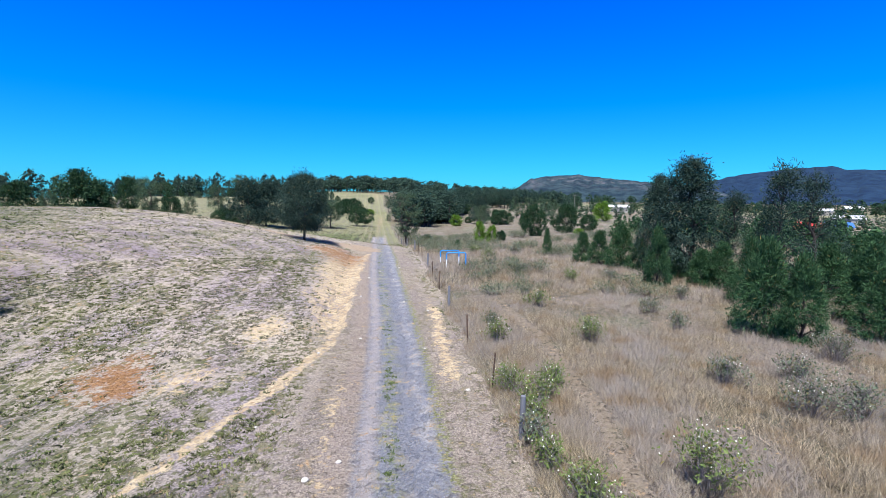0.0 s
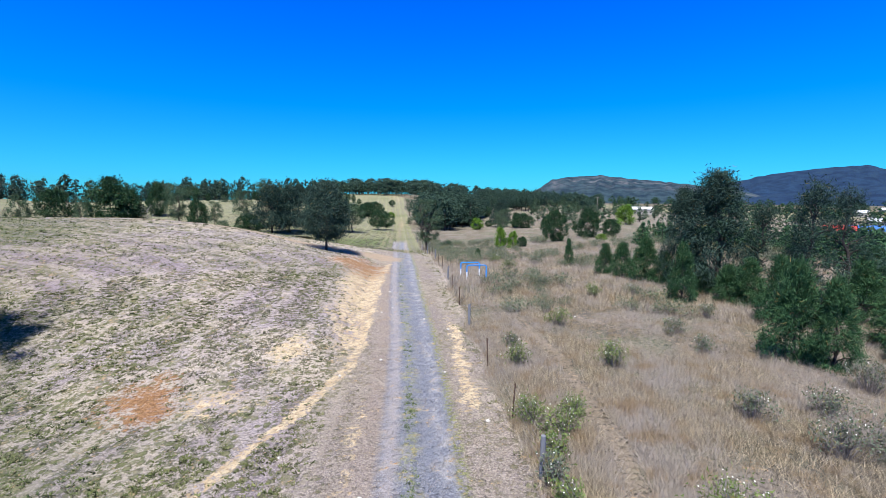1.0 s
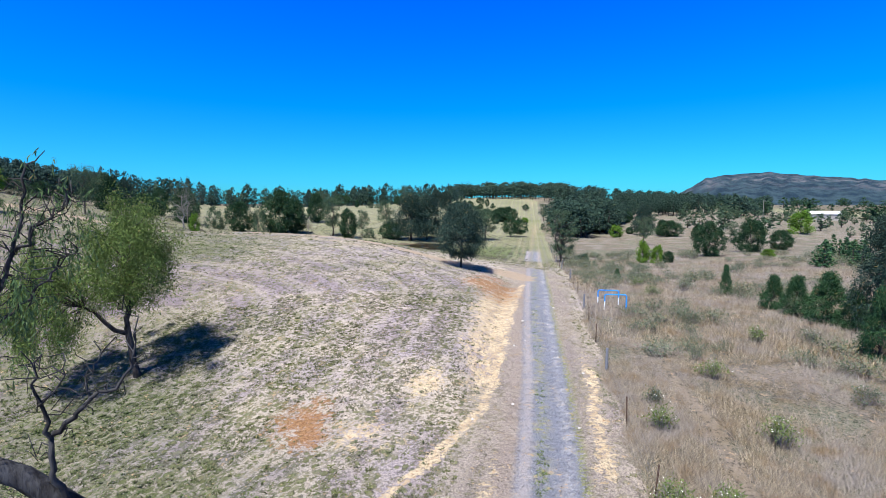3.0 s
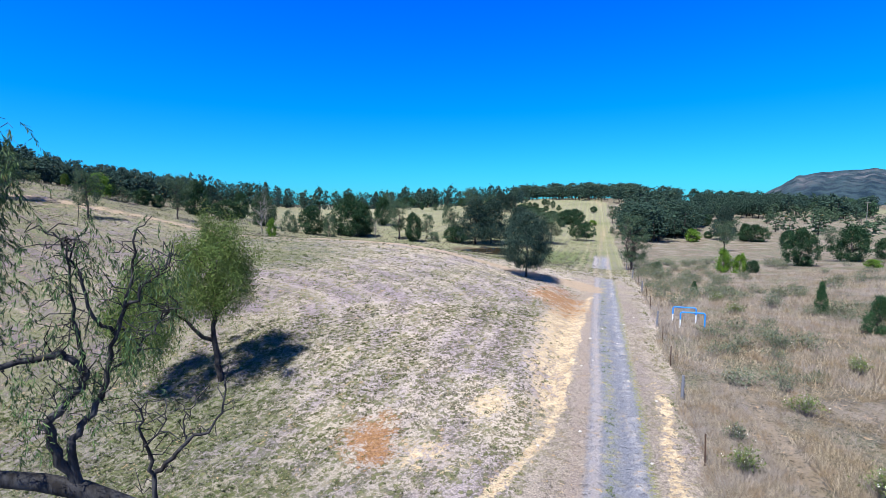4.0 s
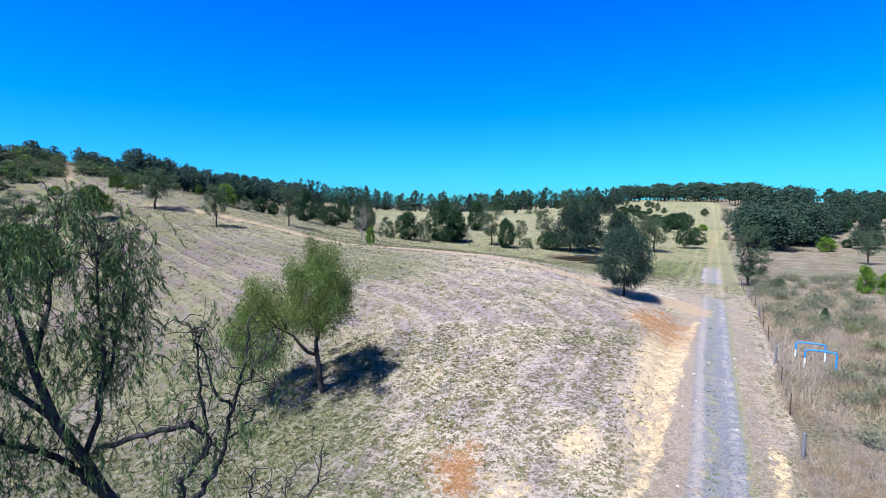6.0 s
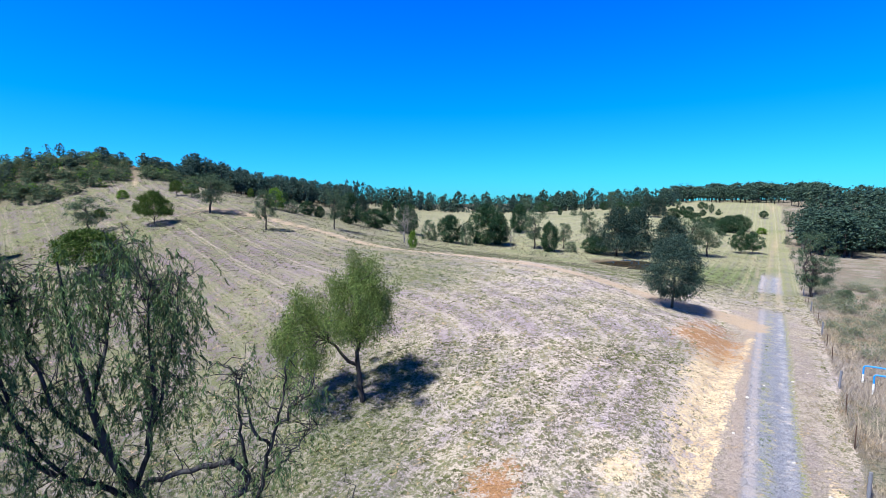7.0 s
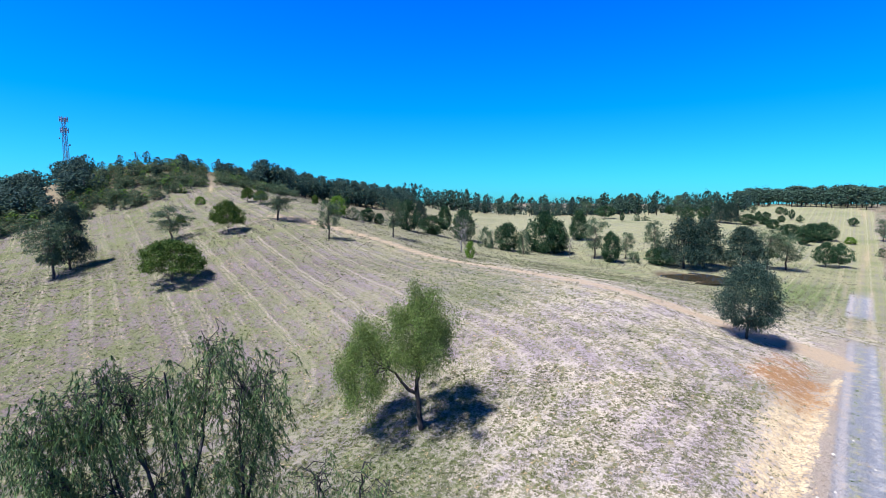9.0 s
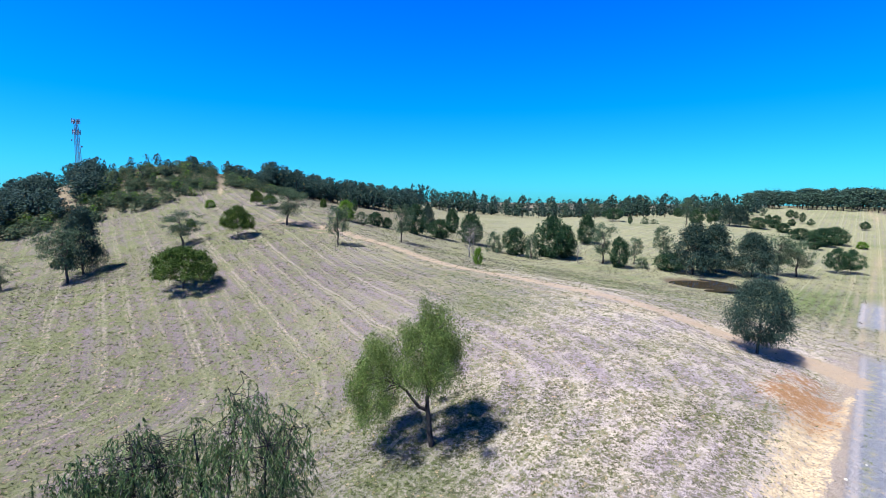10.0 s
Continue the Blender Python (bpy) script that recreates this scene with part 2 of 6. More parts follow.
# ---- ground: one sheet, finer where the drone hovers ----
def ground_masks(x, y):
    lat, r = lateral(x, y), np.hypot(x, y)
    w1, w2, w3 = wobble(x, y, 2.2, 1.0), wobble(x, y, 0.8, 2.0), wobble(x, y, 7.0, 5.0)
    m = {"lat": lat, "road": lat - np.interp(y, (10, 20, 27, 33, 41, 50, 110), (0.5, 0.55, 0.45, 0.22, 0.0, -0.1, -0.9))}
    m["road"] = m["road"] * (1 - 0.35 * step(y, 85, 96))
    m["gravel"] = (1 - step(y + 3 * w1 + 2 * w2, 60, 76)) + step(y + 3 * w1, 96, 106) * (1 - step(y + 3 * w1, 124, 138))
    # bare clay on the cut bank, and the worn trail below it
    tx = np.interp(y, (8, 11.7, 13.8, 16.4, 19.6, 22, 25, 31, 40, 48, 56), (-9.4, -7.9, -7.3, -6.4, -5.7, -5.4, -5.6, -6.2, -7.1, -8.0, -8.4))
    trail = (1 - step(np.abs(x - tx + 0.12 * w2), 0.10, 0.50)) * step(y, 5, 14) * (1 - step(y, 50, 58)) * (0.86 + 0.14 * w1)
    bl = np.interp(y, (20, 21.6, 24.8, 28.2, 32.4, 36.8, 40.7, 46), (-5.9, -6.2, -7.6, -8.4, -9.2, -10.1, -10.4, -10.0))
    br = np.interp(y, (20, 22, 25.8, 29.5, 34, 39, 43.6, 48), (-5.3, -5.3, -5.5, -5.8, -6.5, -7.1, -7.5, -8.2))
    across = (x - bl) / (br - bl) + 0.14 * w1
    clay = step(across, -0.30, 0.40) * (1 - step(across, 0.85, 1.12)) * step(y, 20, 27) * (1 - step(y, 44, 54)) * (0.80 + 0.2 * w3)
    clay = np.maximum(clay, trail)
    scuffs = ((x + 8.8) / 1.2) ** 2 + ((y - 23.0) / 2.6) ** 2
    clay = np.maximum(clay, (1 - step(scuffs, 0.1, 1.5)) * (0.60 + 0.3 * w2))
    fan = ((x + 10.6) / 3.2) ** 2 + ((y - 18.0) / 1.4) ** 2
    clay = np.maximum(clay, (1 - step(fan, 0.1, 1.4)) * (0.50 + 0.3 * w2))
    edge_clay = np.exp(-((lat + 1.6 + 0.2 * w1) / 0.35) ** 2) * step(y, 8, 11) * (1 - step(y, 15, 19)) * (0.6 + 0.3 * w2)
    clay = np.maximum(clay, edge_clay)
    strip = np.exp(-((lat - 2.3 - 0.05 * np.clip(y - 13, 0, 12) - 0.15 * w1) / 0.42) ** 2) * step(w3 + 0.6 * w1 + 0.75, 0.0, 0.6) * step(y, 4, 9) * (1 - step(y, 26, 34))
    m["clay"] = np.clip(np.maximum(clay, 0.82 * strip), 0, 1)
    # rust-red earth: under the tree at the bend, and a patch in the paddock
    e1 = ((x + 10.6 + 0.12 * (y - 46)) / 3.2) ** 2 + ((y - 47.0) / 7.5) ** 2 + 0.40 * w1 + 0.2 * w2
    e2 = ((x + 12.9 + 0.25 * (y - 18)) / 2.3) ** 2 + ((y - 18.2) / 2.6) ** 2 + 0.45 * w1 + 0.25 * w2
    m["rust"] = np.maximum(1 - step(e1, -0.2, 1.5), 1 - step(e2, -0.2, 1.5))
    # bend that leaves the track and climbs across the paddock
    ux = np.array((-8.3, -10.5, -13.0, -19.1, -27.7, -40.0, -58.0, -80.0, -97.0, -107.0))[::-1]
    uy = np.array((57.5, 59.0, 59.0, 57.2, 55.4, 53.4, 54.6, 54.0, 46.0, 40.0))[::-1]
    dy = y - np.interp(x, ux, uy)
    on = step(x, -112, -104) * (1 - step(x, -9, -7))
    fade = 0.8 + 0.6 * step(x, -22, -13)
    m["tracks"] = on * fade * (np.exp(-((dy - 0.9) / 0.5) ** 2) + np.exp(-((dy + 0.9) / 0.5) ** 2) + 0.8 * np.exp(-((dy + 4.5) / 0.5) ** 2) * step(-x, 18, 30) + 0.6 * np.exp(-(dy / 2.2) ** 2))
    m["tracks"] = np.maximum(m["tracks"], step(y, 72, 78) * np.exp(-((np.abs(lat + 0.6) - 1.1) / 0.5) ** 2) * 0.55 * (1 - step(y, 380, 420)))
    m["tracks"] = np.maximum(m["tracks"], step(y, 72, 78) * np.exp(-((np.abs(lat + 4.5) - 0.9) / 0.4) ** 2) * 0.4 * (1 - step(y, 200, 260)))
    # rank dry grass beyond the fence
    m["rank"] = step(lat + 0.35 * w1, 3.5, 4.3) * (1 - step(r, 420, 520))
    foot = np.abs(x - np.interp(y, (6, 11, 14.4, 17.6, 22.3, 28, 34), (4.3, 4.6, 5.0, 5.0, 4.7, 4.0, 3.4)) + 0.15 * w1)
    m["foot"] = (1 - step(foot, 0.12, 0.5)) * (1 - step(y, 26, 34))
    # greener grass; near-left patches also put the lens's corner falloff into the colour
    m["lush_dim"] = np.clip(np.exp(-(((x + 41) / 9) ** 2 + ((y - 38) / 5) ** 2)) + 1.1 * np.exp(-(((x + 27) / 9) ** 2 + ((y - 118) / 17) ** 2)) + 0.6 * np.exp(-(((x + 50) / 25) ** 2 + ((y - 80) / 10) ** 2)) + 0.65 * np.exp(-(((x + 50) / 18) ** 2 + ((y - 47) / 8) ** 2)) + 0.8 * step(-x, 90, 130) * (1 - step(y, 20, 40)) + 0.9 * np.exp(-(((x + 17) / 9) ** 2 + ((y - 8) / 9) ** 2)) + 0.8 * np.exp(-(((x + 58) / 26) ** 2 + ((y + 2) / 13) ** 2)) + 0.5 * step(w3 + 0.4 * w1, 0.25, 0.8), 0, 1)
    m["mauve"] = np.clip(1.1 * np.exp(-(((x + 68) / 24) ** 2 + ((y - 27) / 16) ** 2)) + 0.7 * np.exp(-(((x + 30) / 13) ** 2 + ((y - 36) / 9) ** 2)) + 0.6 * np.exp(-(((x + 13) / 4) ** 2 + ((y - 32) / 9) ** 2)) + 0.35 * w3, 0, 1)
    m["wet"] = 1 - step(pond_d(x, y), 1.0, 1.25)
    m["far"] = step(r, 55, 120)
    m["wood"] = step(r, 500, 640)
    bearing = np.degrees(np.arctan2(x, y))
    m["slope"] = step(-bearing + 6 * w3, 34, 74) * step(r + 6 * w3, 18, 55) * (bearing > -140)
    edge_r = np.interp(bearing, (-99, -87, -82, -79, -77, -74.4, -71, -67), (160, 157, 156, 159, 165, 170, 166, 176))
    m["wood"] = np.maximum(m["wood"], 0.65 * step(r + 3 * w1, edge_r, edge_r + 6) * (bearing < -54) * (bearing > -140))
    # left side greened, and dimmed in colour for the lens's falloff
    m["lush_dim"] = np.maximum(m["lush_dim"], np.clip(0.68 + 0.25 * w1 + 0.2 * w3, 0, 1) * step(-x - 0.15 * y + 2.5 * w1 + 2.0 * w3, 8, 20) * (1 - step(y + 4 * w3, 14, 42)))
    m["lush_dim"] = m["lush_dim"] * (1 - 0.65 * m["mauve"])
    # rows left by the slasher
    side, head = x + 24.2 + 0.1 * (y - 30), y - 32.4 + 0.06 * (x + 30)
    loop = np.logaddexp(0.4 * side, 0.4 * head) / 0.4
    m["rows"] = np.where(y < 52, loop, np.where(y < 78, y - 0.03 * x, lat))
    cut = np.exp(-((y - 40.6 + 0.263 * (x + 161)) / 0.8) ** 2) * 0.75 * step(-x, 150, 158) * (1 - step(-x, 195, 205))
    cut = np.maximum(cut, np.exp(-((y - 2.2 - 0.06 * (x + 184)) / 1.6) ** 2) * step(-x, 166, 172) * (1 - step(-x, 200, 206)))
    m["tracks"] = np.maximum(m["tracks"], cut)
    return m


def build_ground():
    az = np.radians(np.concatenate([np.arange(-102, 52, 0.45), np.arange(52, 258, 6.0)]))
    rad = np.concatenate([[0.002, 0.5, 1.5, 3.0, 4.5], 5.5 * 1.0175 ** np.arange(0, 386)])
    rad = rad[rad < 4600]
    R, A = np.meshgrid(rad, az, indexing="ij")
    x, y = R * np.sin(A), R * np.cos(A)
    z = ground_z(x.ravel(), y.ravel())
    n, k = len(rad), len(az)
    i, j = np.meshgrid(np.arange(n - 1), np.arange(k), indexing="ij")
    a, b = i * k + j, i * k + (j + 1) % k
    faces = np.stack([a, a + k, b + k, b], -1).reshape(-1, 4)
    verts = np.stack([x.ravel(), y.ravel(), z], -1)
    verts = np.vstack([verts, [[0, 0, gz(0, 0)]]])
    centre = len(verts) - 1
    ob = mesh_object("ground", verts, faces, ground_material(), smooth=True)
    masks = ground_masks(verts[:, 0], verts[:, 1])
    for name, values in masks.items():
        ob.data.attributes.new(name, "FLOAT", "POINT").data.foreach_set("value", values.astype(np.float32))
    return tagged(ob, "dry mown paddock with gravel track and bare clay", "ground", kind="structure")


def ground_material():
    k = Mat("dry_ground", 0.95)
    k.b.inputs["Specular IOR Level"].default_value = 0.1
    stone, fine, clump, mid = k.noise(46.0, 2.0, 0.75), k.noise(15.0, 4.0, 0.75), k.noise(5.5, 4.0, 0.72), k.noise(1.3, 4.0, 0.6)
    big, huge = k.noise(0.22, 4.0, 0.6), k.noise(0.035, 3.0)
    lush_dim, far = k.attr("lush_dim"), k.attr("far")
    # bare, straw-covered and mauve-grey ground between the clumps
    c = k.mix(k.span(k.math("ADD", big, k.math("MULTIPLY", mid, 0.3)), 0.56, 0.74), (0.430, 0.368, 0.300), (0.310, 0.264, 0.290))
    c = k.mix(k.span(mid, 0.54, 0.62, 0, 0.6), c, (0.325, 0.280, 0.242))
    c = k.mix(k.span(fine, 0.50, 0.60, 0, 0.75), c, (0.60, 0.515, 0.450))
    c = k.mix(k.math("MULTIPLY", lush_dim, 0.8), c, k.mix(fine, (0.060, 0.064, 0.042), (0.160, 0.165, 0.115)))
    mauve = k.math("MULTIPLY", k.attr("mauve"), k.span(k.math("ADD", mid, k.math("MULTIPLY", big, 0.5)), 0.62, 0.84, 0.2, 0.9))
    c = k.mix(mauve, c, k.mix(fine, (0.190, 0.148, 0.172), (0.370, 0.305, 0.330)))
    # clumps of short green and grey grass
    veg = k.mix(k.span(huge, 0.40, 0.60), (0.090, 0.092, 0.042), (0.140, 0.130, 0.058))
    veg = k.mix(k.span(big, 0.40, 0.55), veg, (0.105, 0.096, 0.088))
    veg = k.mix(lush_dim, veg, (0.062, 0.092, 0.026))
    cover = k.math("ADD", clump, k.math("ADD", k.span(mid, 0.3, 0.7, -0.09, 0.10), k.math("MULTIPLY", lush_dim, 0.07)))
    c = k.mix(k.span(cover, 0.515, 0.56, 0.0, 0.80), c, veg)
    # dark specks put the small shadows among the clumps into the colour
    c = k.mix(k.span(fine, 0.36, 0.44, 0.85, 0.0), c, (0.085, 0.072, 0.062))
    off, own = k.cells(3.1)
    small, tint = k.cells(7.0)
    reach = k.math("ADD", k.span(own, 0.0, 1.0, 0.10, 0.50), k.math("ADD", k.span(mid, 0.35, 0.65, -0.12, 0.10), k.math("MULTIPLY", lush_dim, 0.14)))
    tuft = k.span(k.math("SUBTRACT", k.math("ADD", off, k.span(fine, 0.3, 0.7, -0.14, 0.14)), reach), -0.06, 0.04, 1.0, 0.0)
    speck = k.math("MULTIPLY", k.span(k.math("ADD", small, k.span(tint, 0.0, 1.0, 0.0, 0.3)), 0.22, 0.34, 0.8, 0.0), k.span(clump, 0.40, 0.56, 0.3, 1.0))
    grassy = k.mix(own, k.mix(fine, (0.042, 0.046, 0.024), (0.125, 0.124, 0.060)), k.mix(fine, (0.080, 0.088, 0.033), (0.205, 0.206, 0.094)))
    grassy = k.mix(lush_dim, grassy, k.mix(k.span(fine, 0.40, 0.62), (0.034, 0.052, 0.020), (0.150, 0.175, 0.070)))
    c = k.mix(speck, c, k.mix(0.55, grassy, (0.150, 0.125, 0.110)))
    c = k.mix(k.math("MULTIPLY", tuft, 0.85), c, grassy)
    # hillside grass and soil colours, lowered further to include the lens's edge falloff
    slope = k.mix(k.span(k.math("ADD", mid, k.math("MULTIPLY", big, 0.6)), 0.76, 0.84), (0.122, 0.134, 0.062), (0.155, 0.118, 0.130))
    slope = k.mix(k.math("MULTIPLY", mauve, 0.85), slope, k.mix(fine, (0.090, 0.064, 0.082), (0.185, 0.142, 0.170)))
    slope = k.mix(k.span(clump, 0.40, 0.50, 0.7, 0.0), slope, (0.045, 0.050, 0.030))
    slope = k.mix(k.span(fine, 0.56, 0.66, 0.0, 0.6), slope, (0.27, 0.25, 0.175))
    slope = k.mix(k.math("MULTIPLY", tuft, 0.6), slope, k.mix(own, (0.060, 0.066, 0.034), (0.170, 0.185, 0.080)))
    hay = k.mix(k.span(big, 0.38, 0.62), (0.185, 0.195, 0.098), (0.130, 0.155, 0.062))
    hay = k.mix(k.span(clump, 0.40, 0.50, 0.6, 0.0), hay, (0.085, 0.090, 0.045))
    hay = k.mix(k.span(mid, 0.54, 0.62, 0.0, 0.6), hay, (0.235, 0.220, 0.140))
    hay = k.mix(k.math("MULTIPLY", lush_dim, 0.8), hay, (0.090, 0.135, 0.038))
    c = k.mix(k.math("MULTIPLY", far, 0.8), c, hay)
    c = k.mix(k.math("MULTIPLY", k.attr("slope"), 0.9), c, slope)
    # straw lines left by the slasher
    hillside = k.attr("slope")
    along = k.math("ADD", k.attr("rows"), k.span(big, 0.2, 0.8, -0.4, 0.4))
    swath = k.math("SINE", k.math("MULTIPLY", along, 2.17))
    twin = k.math("SINE", k.math("ADD", k.math("MULTIPLY", along, 2.17), 1.25))
    broken = k.math("MULTIPLY", k.span(big, 0.34, 0.54, 0.4, 1.0), k.math("MULTIPLY", k.span(clump, 0.40, 0.58, 0.05, 1.0), k.span(mid, 0.36, 0.54, 0.25, 1.0)))
    broken = k.math("MULTIPLY", broken, k.span(k.math("SINE", k.math("MULTIPLY", along, 0.79)), -0.7, 0.7, 0.45, 1.0))
    shown = k.math("MULTIPLY", k.span(hillside, 0.0, 0.7, 0.58, 0.68), k.span(lush_dim, 0.2, 0.8, 1.0, 0.6))
    c = k.mix(k.math("MULTIPLY", k.math("MULTIPLY", k.span(swath, -0.2, -0.9, 0.0, 0.55), shown), k.span(big, 0.40, 0.56)), c, (0.205, 0.168, 0.196))
    c = k.mix(k.math("MULTIPLY", k.math("MULTIPLY", k.span(twin, 0.1, 0.8, 0.0, 0.6), shown), k.span(k.math("ADD", mid, clump), 0.92, 1.10)), c, k.mix(fine, (0.085, 0.100, 0.032), (0.240, 0.250, 0.105)))
    line = k.math("MAXIMUM", k.span(swath, 0.80, 0.99), k.span(twin, 0.90, 0.99, 0.0, 0.7))
    c = k.mix(k.math("MULTIPLY", k.math("MULTIPLY", line, broken), shown), c, k.mix(hillside, (0.48, 0.42, 0.35), (0.43, 0.38, 0.31)))
    # dry rank grass
    rank = k.mix(k.span(mid, 0.42, 0.58), (0.148, 0.116, 0.074), (0.130, 0.118, 0.104))
    rank = k.mix(k.span(big, 0.46, 0.56, 0, 0.85), rank, (0.235, 0.205, 0.180))
    rank = k.mix(k.span(clump, 0.38, 0.48, 0.8, 0.0), rank, (0.050, 0.042, 0.032))
    rank = k.mix(k.span(k.noise(0.16, 4.0), 0.50, 0.60, 0, 0.75), rank, k.mix(k.span(clump, 0.42, 0.54), (0.055, 0.066, 0.038), (0.175, 0.180, 0.125)))
    heap, kind = k.cells(0.55)
    rank = k.mix(k.math("MULTIPLY", k.span(k.math("ADD", k.math("ADD", heap, k.span(kind, 0, 1, -0.1, 0.5)), k.span(clump, 0.3, 0.7, -0.2, 0.2)), 0.30, 0.46, 0.8, 0.0), far), rank, k.mix(fine, (0.055, 0.066, 0.044), (0.150, 0.150, 0.105)))
    rank = k.mix(k.span(fine, 0.55, 0.66, 0.0, 0.6), rank, (0.42, 0.365, 0.29))
    c = k.mix(k.edge(k.attr("rank"), clump, 0.8), c, rank)
    c = k.mix(k.math("MULTIPLY", k.edge(k.math("MULTIPLY", k.attr("foot"), 0.85), clump, 1.4, 0.25), 0.6), c, k.mix(fine, (0.21, 0.165, 0.12), (0.33, 0.27, 0.205)))
    # vehicle track: gravel in the wheel lines, grass between
    lat = k.math("ADD", k.attr("road"), k.span(clump, 0.2, 0.8, -0.20, 0.20))
    on = k.attr("gravel")
    gravel = k.mix(k.span(stone, 0.40, 0.60), (0.085, 0.092, 0.120), (0.265, 0.275, 0.325))
    gravel = k.mix(k.span(fine, 0.55, 0.68, 0, 0.75), gravel, (0.44, 0.44, 0.46))
    gravel = k.mix(k.span(mid, 0.50, 0.66, 0, 0.6), gravel, (0.33, 0.295, 0.255))
    worn = k.mix(k.span(fine, 0.38, 0.62), (0.205, 0.165, 0.142), (0.360, 0.298, 0.255))
    side = k.mix(k.span(fine, 0.40, 0.60), (0.140, 0.115, 0.102), (0.370, 0.312, 0.262))
    side = k.mix(k.span(stone, 0.58, 0.66, 0, 0.7), side, (0.48, 0.43, 0.38))
    verge = k.math("MULTIPLY", k.span(k.math("ABSOLUTE", k.math("ADD", lat, 0.1)), 2.8, 4.2, 0.9, 0.0), k.math("SUBTRACT", 1.0, far))
    c = k.mix(k.math("MULTIPLY", k.math("MULTIPLY", verge, on), k.span(clump, 0.46, 0.58, 1.0, 0.2)), c, side)
    near = k.math("SUBTRACT", 1.0, far)

    def lane(at, inner, outer, most):
        return k.math("MULTIPLY", k.span(k.math("ABSOLUTE", k.math("ADD", lat, -at)), inner, outer, most, 0), on)

    c = k.mix(k.math("MULTIPLY", lane(-1.55, 0.30, 0.75, 0.75), k.math("MULTIPLY", near, k.span(mid, 0.36, 0.52, 0.4, 1.0))), c, worn)
    c = k.mix(k.math("MULTIPLY", lane(0.0, 1.12, 1.42, 1.0), k.span(clump, 0.30, 0.45, 0.75, 1.0)), c, gravel)
    green = k.mix(k.span(fine, 0.42, 0.60), (0.120, 0.140, 0.050), (0.330, 0.330, 0.150))
    c = k.mix(k.math("MULTIPLY", lane(-0.20, 0.12, 0.55, 1.0), k.math("MULTIPLY", k.span(mid, 0.42, 0.58, 0.1, 0.9), k.span(clump, 0.47, 0.58))), c, green)
    c = k.mix(k.math("MULTIPLY", lane(1.32, 0.08, 0.30, 0.9), k.span(clump, 0.46, 0.56)), c, green)
    c = k.mix(k.math("MULTIPLY", lane(-0.92, 0.10, 0.34, 0.7), k.span(mid, 0.30, 0.50, 0.55, 1.0)), c, k.mix(k.span(stone, 0.35, 0.65), (0.250, 0.222, 0.225), (0.440, 0.395, 0.385)))
    c = k.mix(k.math("MULTIPLY", lane(0.82, 0.05, 0.36, 0.65), k.span(k.math("ADD", k.math("MULTIPLY", mid, 0.5), k.math("MULTIPLY", clump, 0.5)), 0.44, 0.58)), c, k.mix(k.span(stone, 0.35, 0.65), (0.260, 0.265, 0.300), (0.500, 0.490, 0.510)))
    c = k.mix(k.math("MULTIPLY", k.edge(k.attr("tracks"), clump, 0.7, 0.3), k.span(mid, 0.25, 0.6, 0.6, 0.95)), c, k.mix(k.span(fine, 0.4, 0.6), (0.290, 0.215, 0.150), (0.410, 0.320, 0.235)))
    clay = k.mix(k.span(mid, 0.40, 0.60), (0.460, 0.335, 0.200), (0.640, 0.520, 0.355))
    clay = k.mix(k.span(fine, 0.56, 0.64, 0, 0.75), clay, (0.27, 0.17, 0.090))
    clay = k.mix(k.span(clump, 0.40, 0.47, 0.75, 0.0), clay, (0.15, 0.115, 0.070))
    clay = k.mix(k.math("MULTIPLY", speck, 0.7), clay, (0.12, 0.105, 0.060))
    c = k.mix(k.math("MULTIPLY", k.edge(k.math("MULTIPLY", k.attr("clay"), 0.80), k.math("ADD", k.math("MULTIPLY", clump, 0.6), k.math("MULTIPLY", mid, 0.4)), 1.7, 0.12), 0.92), c, clay)
    rust = k.mix(k.span(fine, 0.40, 0.60), (0.190, 0.092, 0.042), (0.385, 0.215, 0.105))
    c = k.mix(k.math("MULTIPLY", k.edge(k.math("MULTIPLY", k.attr("rust"), 0.80), k.math("ADD", k.math("MULTIPLY", clump, 0.6), k.math("MULTIPLY", mid, 0.4)), 1.5, 0.2), 0.95), c, rust)
    c = k.mix(k.attr("wet"), c, (0.105, 0.085, 0.058))
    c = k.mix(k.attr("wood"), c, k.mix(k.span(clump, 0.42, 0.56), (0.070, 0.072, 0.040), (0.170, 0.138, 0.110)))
    k.base(c)
    h = k.math("ADD", k.math("ADD", k.math("MULTIPLY", clump, 0.8), k.math("MULTIPLY", tuft, 0.35)), k.math("MULTIPLY", fine, 0.45))
    return k.bump(k.math("ADD", h, k.math("MULTIPLY", stone, 0.12)), 1.0, 0.17).m


# ---- trees ----
def tube(path, radii, sides=6):
    """A tapering limb along a path: vertices and quads."""
    path = [Vector(p) for p in path]
    vs, fs = [], []
    for i, p in enumerate(path):
        d = (path[min(i + 1, len(path) - 1)] - path[max(i - 1, 0)]).normalized()
        u = d.orthogonal().normalized() if i == 0 else (u - d * u.dot(d)).normalized()
        w = d.cross(u)
        for s in range(sides):
            a = 2 * math.pi * s / sides
            vs.append(p + (u * math.cos(a) + w * math.sin(a)) * radii[i])
        if i:
            o = (i - 1) * sides
            fs += [(o + s, o + (s + 1) % sides, o + sides + (s + 1) % sides, o + sides + s) for s in range(sides)]
    return np.array([tuple(v) for v in vs]), np.array(fs)


def joined(pieces):
    vs, fs, n = [], [], 0
    for v, f in pieces:
        vs.append(v)
        fs.append(f + n)
        n += len(v)
    return np.vstack(vs), np.vstack(fs)


